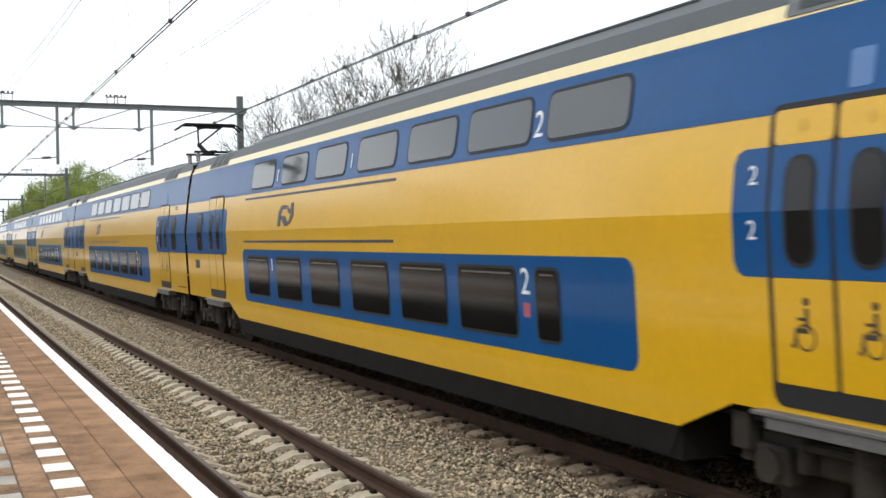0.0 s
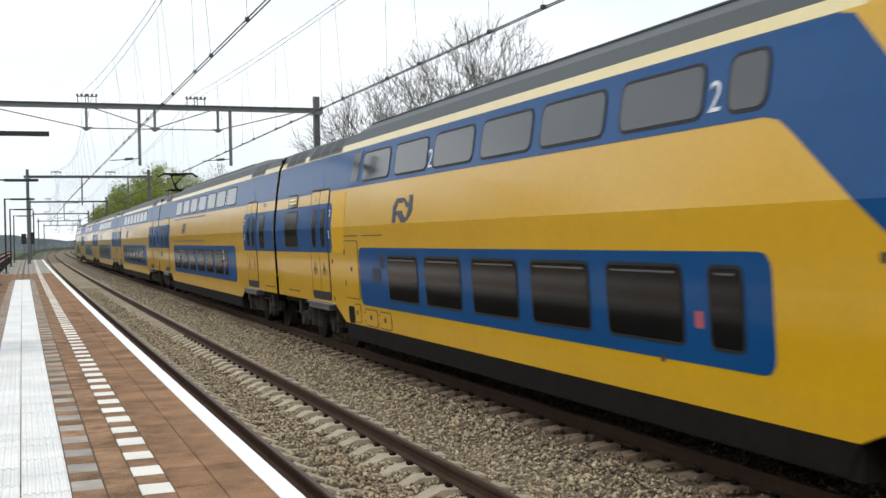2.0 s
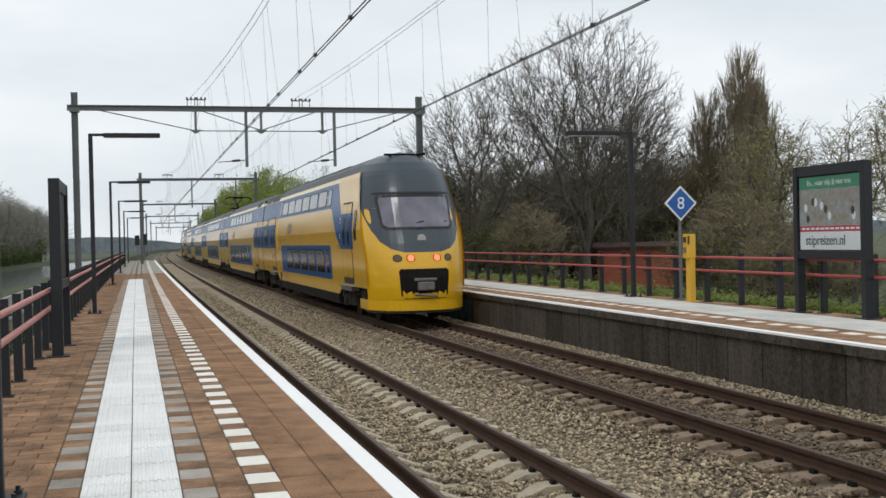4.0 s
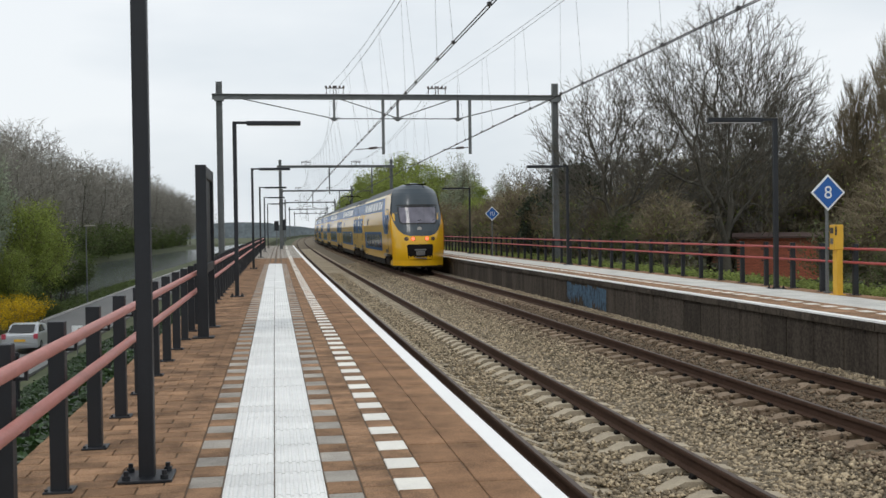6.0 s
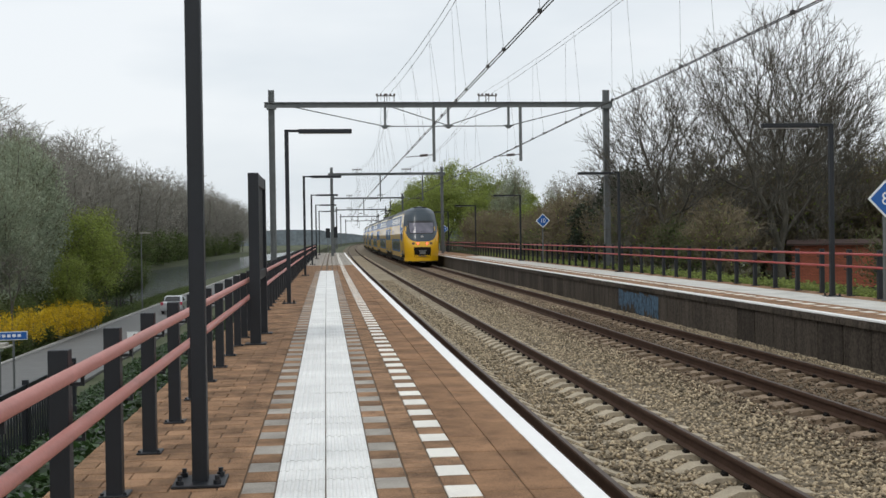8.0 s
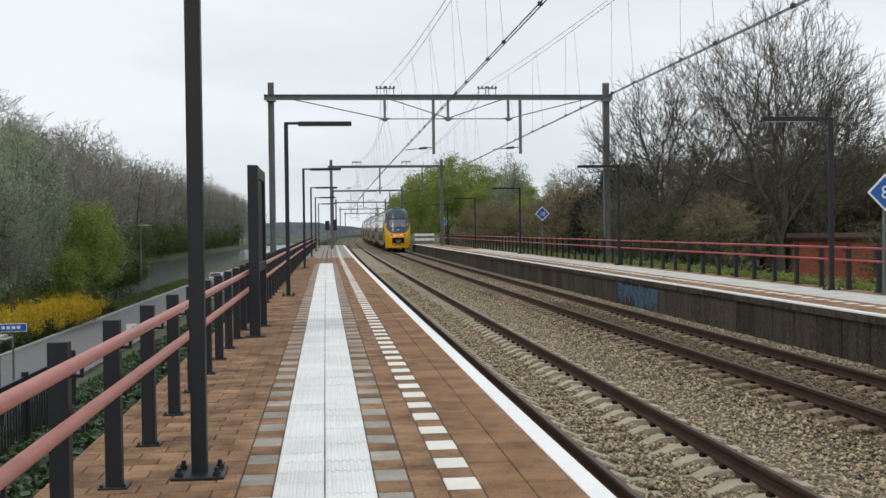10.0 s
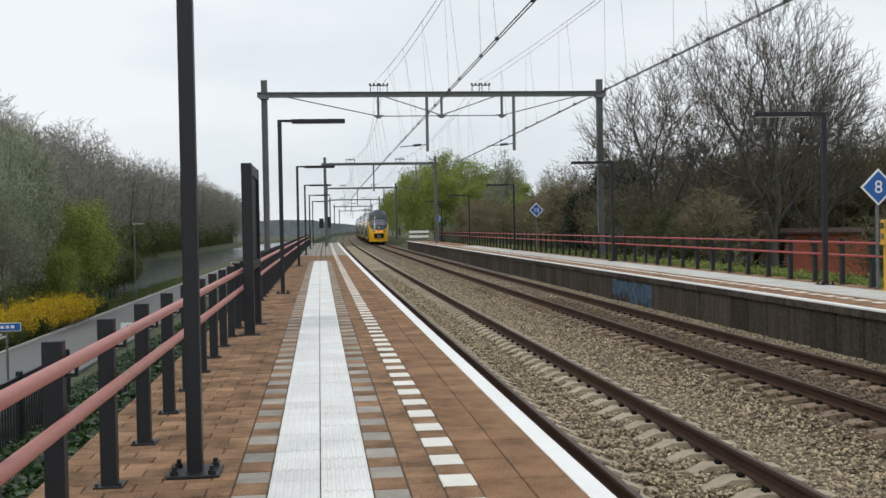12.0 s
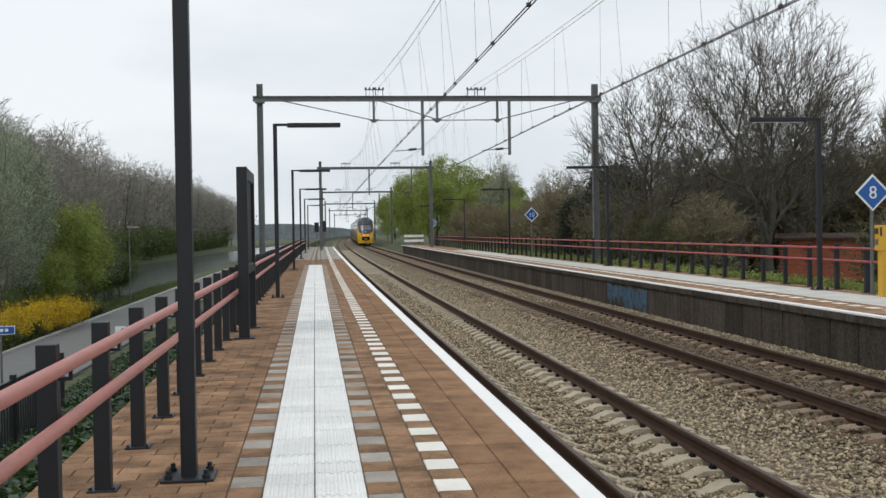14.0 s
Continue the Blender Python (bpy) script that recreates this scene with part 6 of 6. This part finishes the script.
def build_car():
    c = thing("hatchback_car", "silver hatchback car driving along the road", "car")
    prof = [(-2.0, 0.30), (2.0, 0.30), (2.08, 0.55), (1.95, 0.82), (1.05, 0.93), (0.30, 1.34), (-0.35, 1.42), (-1.05, 1.38), (-1.75, 1.02), (-2.08, 0.92), (-2.08, 0.5)]
    bm = prism(bmesh.new(), prof, "yz", -0.84, 0.84)
    for v in bm.verts:
        if v.co.z > 1.0:
            v.co.x *= 0.80
    bmesh.ops.bevel(bm, geom=bm.edges[:], offset=0.05, segments=2, affect="EDGES")
    body = part("body", bm, SILVER, c)
    bm = bmesh.new()
    q = [bm.verts.new(p) for p in ((-0.60, -1.78, 1.05), (0.60, -1.78, 1.05), (0.54, -1.12, 1.385), (-0.54, -1.12, 1.385))]
    bm.faces.new(q)
    part("rear_window", bm, GLASSL, body)
    for s in (-1, 1):
        bm = bmesh.new()
        q = [bm.verts.new(p) for p in ((s * 0.80, -1.50, 1.03), (s * 0.80, 0.75, 1.0), (s * 0.69, 0.28, 1.30), (s * 0.69, -0.95, 1.34))]
        bm.faces.new(q)
        part("side_window", bm, GLASSL, body)
        part("tail_light", boxes((s * 0.74 - 0.1, s * 0.74 + 0.1, -2.10, -2.0, 0.75, 1.0), bevel=0.02), POSTR, body)
        for y in (-1.3, 1.3):
            w = part("wheel", rod(bmesh.new(), (s * 0.68, y, 0.31), (s * 0.86, y, 0.31), 0.31, 18), RUBBER, c)
            part("rim", rod(bmesh.new(), (s * 0.86, y, 0.31), (s * 0.875, y, 0.31), 0.2, 14), GALV, w)
    part("number_plate", boxes((-0.26, 0.26, -2.112, -2.095, 0.62, 0.74)), YBOX, body)
    return c


road_car = build_car()


def build_house(m):
    h = thing("brick_house", "red brick house with a tiled roof behind bare trees", "house", at=m)
    wall = part("wall", boxes((-5, 5, -3.4, 3.4, 0, 3.6)), HOUSEB, h)
    bm = prism(bmesh.new(), [(-3.8, 3.4), (3.8, 3.4), (0, 6.6)], "yz", -4.9, 4.9)
    part("gable", prism(bmesh.new(), [(-3.35, 3.605), (3.35, 3.605), (0, 6.40)], "yz", -4.985, 4.985), HOUSEB, h)
    roof = part("roof", bm, ROOFT, h)
    part("chimney", boxes((-4.6, -3.9, -0.35, 0.35, 5.4, 7.5), bevel=0.02), HOUSEB, roof)
    for x in (-3.2, 0.0, 3.0):
        w = part("window", boxes((x - 0.7, x + 0.7, -3.45, -3.38, 0.9, 2.4)), SIGNW, h)
        part("pane", boxes((x - 0.6, x + 0.6, -3.46, -3.452, 1.0, 2.3)), GLASSL, w)
    for y in (-1.8, 1.8):
        w = part("window", boxes((-5.05, -4.98, y - 0.6, y + 0.6, 0.9, 2.4)), SIGNW, h)
        part("pane", boxes((-5.06, -5.052, y - 0.5, y + 0.5, 1.0, 2.3)), GLASSL, w)


build_house(pose(33.2, 73, -1.0, 0, 0, 65))


def build_shed(m):
    """A low garden shed of courses of brick under a shallow tiled roof."""
    h = thing("brick_shed", "low orange-red brick shed behind the opposite railing", "shed", at=m)
    wall = part("wall", boxes((-1.75, 1.75, -1.2, 1.2, 0, 1.85)), JOINT, h)
    brick = piece_mesh("brick", 0.212, 0.058, 0.02, SHEDB, 0.004)
    for row in range(26):
        for k in range(15):
            x = -1.63 + 0.225 * k + (0.11 if row % 2 else 0.0)
            if x > 1.65:
                continue
            ob = new("brick", brick)
            ob.parent = wall
            ob.matrix_basis = pose(x, -1.207, 0.06 + 0.07 * row, 90, 0, 0)
    part("roof", prism(bmesh.new(), [(-1.45, 1.84), (1.45, 1.84), (1.45, 1.92), (0, 2.1), (-1.45, 1.92)], "yz", -1.95, 1.95), ROOFT, h)


build_shed(pose(22.2, 47.2, -0.85, 0, 0, -25))

# striped barrier and signal at the far platform end
bar = thing("striped_barrier", "white barrier boards at the end of the opposite platform", "barrier", at=on_line(9.9, 116.5, RIGHT_Z))
for z in (0.35, 0.85):
    part("board", boxes((-0.8, 1.3, -0.02, 0.02, z, z + 0.25)), SIGNW, bar)
for x in (-0.7, 0.3, 1.2):
    part("post", boxes((x - 0.04, x + 0.04, 0.021, 0.09, 0, 1.2)), GALV, bar)


def build_signal(x, y):
    s = thing("railway_signal", "dark railway signal head on a slim post", "signal", "signals", at=on_line(x, y, -0.9))
    part("post", rod(bmesh.new(), (0, 0, 0), (0, 0, 3.6), 0.06, 8), GALV, s)
    part("head", boxes((-0.3, 0.3, -0.1, 0.1, 2.6, 3.9), bevel=0.03), DARKST, s)


build_signal(0.6, 132)
build_signal(-0.4, 150)


# ---- backdrop: low wooded horizon all round ----
def build_horizon():
    rng = random.Random(77)
    V, F = [], []
    n = 400
    for i in range(n + 1):
        a = 2 * math.pi * i / n
        r = 900
        h = 7 + 6 * noise.noise((math.cos(a) * 9, math.sin(a) * 9, 1)) + rng.uniform(-1.5, 1.5)
        V += [(r * math.cos(a), r * math.sin(a) + 100, -4), (r * math.cos(a), r * math.sin(a) + 100, h)]
    F = [(2 * i, 2 * i + 2, 2 * i + 3, 2 * i + 1) for i in range(n)]
    tagged(raw("backdrop", V, F, DISTANT), "far wooded horizon, colour paled for haze", "backdrop", kind="structure")


# pale blue-grey woods: air haze is mixed into their base colour
DISTANT = mat("haze_tinted_woods", (0.19, 0.22, 0.24), 1.0, spec=0.0, vary=0.3, scale=0.05, fine=0.4)
build_horizon()

# ---- paving of the platforms, piece by piece ----
plat = bpy.data.objects["platform_left"]
PITCH = 0.63
rows_n = int((PAVE + 6) / PITCH)
Y0 = -5.6


def ribbed_tile(name, dx, dy, material):
    k = 6
    prof = [(-dx / 2, -0.04), (-dx / 2, -0.004)]
    for i in range(k):
        a = -dx / 2 + dx * i / k
        prof += [(a + 0.008, -0.006), (a + 0.015, 0.003), (a + dx / k - 0.015, 0.003), (a + dx / k - 0.008, -0.006)]
    prof += [(dx / 2, -0.004), (dx / 2, -0.04)]
    bm = prism(bmesh.new(), prof, "xz", -dy / 2, dy / 2)
    me = bpy.data.meshes.new(name)
    bm.to_mesh(me)
    bm.free()
    me.materials.append(material)
    return me


tactile, greys, browns, dashes, halves, slabs = [], [], [], [], [], []
end_tactile = 55.0
for i in range(rows_n):
    y = Y0 + PITCH * i
    for k in range(2):
        yy = y + (k - 0.5) * PITCH / 2
        if yy < end_tactile:
            tactile += [(-0.18, yy), (0.14, yy)]
            (greys if k else browns).extend([(-0.45, yy), (0.41, yy)])
        else:
            browns += [(-0.18, yy), (0.14, yy), (-0.45, yy), (0.41, yy)]
    dashes.append((0.84, y - PITCH / 4))
    browns.append((0.84, y + PITCH / 4))
    slabs += [(1.10, y + PITCH * 0.2), (1.40, y + PITCH * 0.2)]
lay("tactile_tile", plat, tactile, 0.312, 0.309, WHITET, WHITEJ, 0.004, 240, mesh=ribbed_tile("tactile_tile", 0.311, 0.305, WHITET))
lay("grey_paver", plat, greys, 0.208, 0.303, GREYP, GREYJ, 0.0, 200)
lay("dash_tile", plat, dashes, 0.212, 0.306, DASHP, DASHP, 0.001, 120)
GREY_FROM = 66.0


def split_rows(places):
    return [p for p in places if p[1] < GREY_FROM], [p for p in places if p[1] >= GREY_FROM]


browns, far_browns = split_rows(browns)
slabs, far_slabs = split_rows(slabs)
filler_all = [(0.625, Y0 + 0.158 * i) for i in range(int((PAVE + 6) / 0.158))]
filler, far_filler = split_rows(filler_all)
lay("concrete_paver", plat, far_browns, 0.208, 0.303, GREYP, GREYJ, 0.0, 0)
lay("concrete_slab", plat, far_slabs, 0.292, 0.621, GREYP, GREYJ, 0.0, 0)
lay("concrete_strip", plat, far_filler, 0.198, 0.149, GREYP, GREYJ, 0.0, 0)
lay("brown_paver", plat, browns, 0.208, 0.303, BRICK, BRICKJ, 0.0, 240)
lay("edge_slab", plat, slabs, 0.292, 0.621, SLAB, SLABJ, 0.0, 180)
lay("thin_paver", plat, filler, 0.198, 0.149, BRICK, BRICKJ, 0.0, 200)
bricks, half_bricks = [], []
for i in range(int((PAVE + 6) / 0.21)):
    y = Y0 + 0.21 * i
    if i % 2:
        bricks += [(-0.87, y), (-1.18, y), (-1.49, y)]
        half_bricks += [(-0.637, y), (-1.72, y)]
    else:
        bricks += [(-0.715, y), (-1.025, y), (-1.335, y), (-1.645, y)]
bricks, far_bricks = split_rows(bricks)
half_bricks, far_half = split_rows(half_bricks)
lay("concrete_brick", plat, far_bricks + far_half, 0.297, 0.199, GREYP, GREYJ, 0.0, 0)
lay("paving_brick", plat, bricks, 0.301, 0.196, BRICK, BRICKJ, 0.0, 300)
lay("half_brick", plat, half_bricks, 0.146, 0.196, BRICK, BRICKJ, 0.0, 100)

# opposite platform: coping, white strip, dashes and wall panels
places = [(RIGHT_EDGE + 0.85, 4 + 0.63 * i) for i in range(180)]
lay("dash_tile", plat_r, places, 0.21, 0.31, DASHP, DASHP, RIGHT_Z + 0.003, 100, 0.02)
places = [(RIGHT_EDGE + x, 4 + 0.6 * i) for i in range(130) for x in (1.37, 1.69, 2.01, 2.33)]
lay("pale_tile", plat_r, places, 0.31, 0.592, PALET, PALETJ, RIGHT_Z + 0.003, 300, 0.02)
wall_r = thing("platform_wall_right", "dirty concrete panel wall under the opposite platform edge", "wall", kind="structure")
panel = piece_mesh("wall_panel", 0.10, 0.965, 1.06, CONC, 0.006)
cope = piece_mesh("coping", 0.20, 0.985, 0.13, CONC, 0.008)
y = 4.0
while y < 117.5:
    p = new("wall_panel", panel)
    p.parent = wall_r
    p.matrix_basis = on_line(RIGHT_EDGE + 0.10, y, RIGHT_Z - 0.165)
    q = new("coping", cope)
    q.parent = wall_r
    q.matrix_basis = on_line(RIGHT_EDGE + 0.10, y, RIGHT_Z - 0.032)
    y += 1.0
rg = random.Random(3)
gr = thing("graffiti", "faded blue graffiti on the platform wall", "graffiti", at=on_line(RIGHT_EDGE + 0.047, 31.35, RIGHT_Z - 0.62))
for k in range(9):
    y0 = -2.05 + 0.455 * k
    h0, h1 = rg.uniform(-0.36, -0.02), rg.uniform(0.34, 0.44)
    part("paint_patch", prism(bmesh.new(), [(y0, h0), (y0 + 0.1, h0 - 0.09), (y0 + 0.17, h0 + 0.10), (y0 + 0.30, h0 + 0.02), (y0 + 0.36, h0 + 0.16), (y0 + 0.445, h0 + 0.05), (y0 + 0.445, h1), (y0, h1 - 0.03)], "yz", -0.004, 0.002), GRAFB, gr)


def motions():
    """The train draws away down the far track; a car drives along the road."""
    times = [0.5 * i for i in range(29)]
    for i, car in enumerate(train):
        rows = []
        for t in times:
            tail_y = -22.666 + 11.5689 * t + 0.25012 * t ** 2 + -0.004054 * t ** 3 + 0.0000733 * t ** 4
            tail_y -= 0.25 * math.exp(-((t - 2.0) / 0.7) ** 2)
            y = tail_y + (CAB + CAR * (i - 1) if i else 0.0)
            length = CAB if i in (0, 5) else CAR
            back = bend(y + 2.5)
            ahead = bend(y + length - 2.5)
            turn = math.degrees(math.atan((ahead - back) / (length - 5)))
            m = pose(LINE2 + back + (ahead - back) / (length - 5) * -2.5, y, RAIL2_Z + 0.005, 0, 0, -turn)
            if i == 5:
                m = m @ pose(0, length, 0, 0, 0, 180)
            rows.append((t, m))
        walk(car, rows)
    rows = []
    for t in times:
        y = 65.5 + 16.2 * (t - 6.5)
        rows.append((t, on_line(-12.3, y, ROAD_Z + 0.005)))
    walk(road_car, rows)


motions()
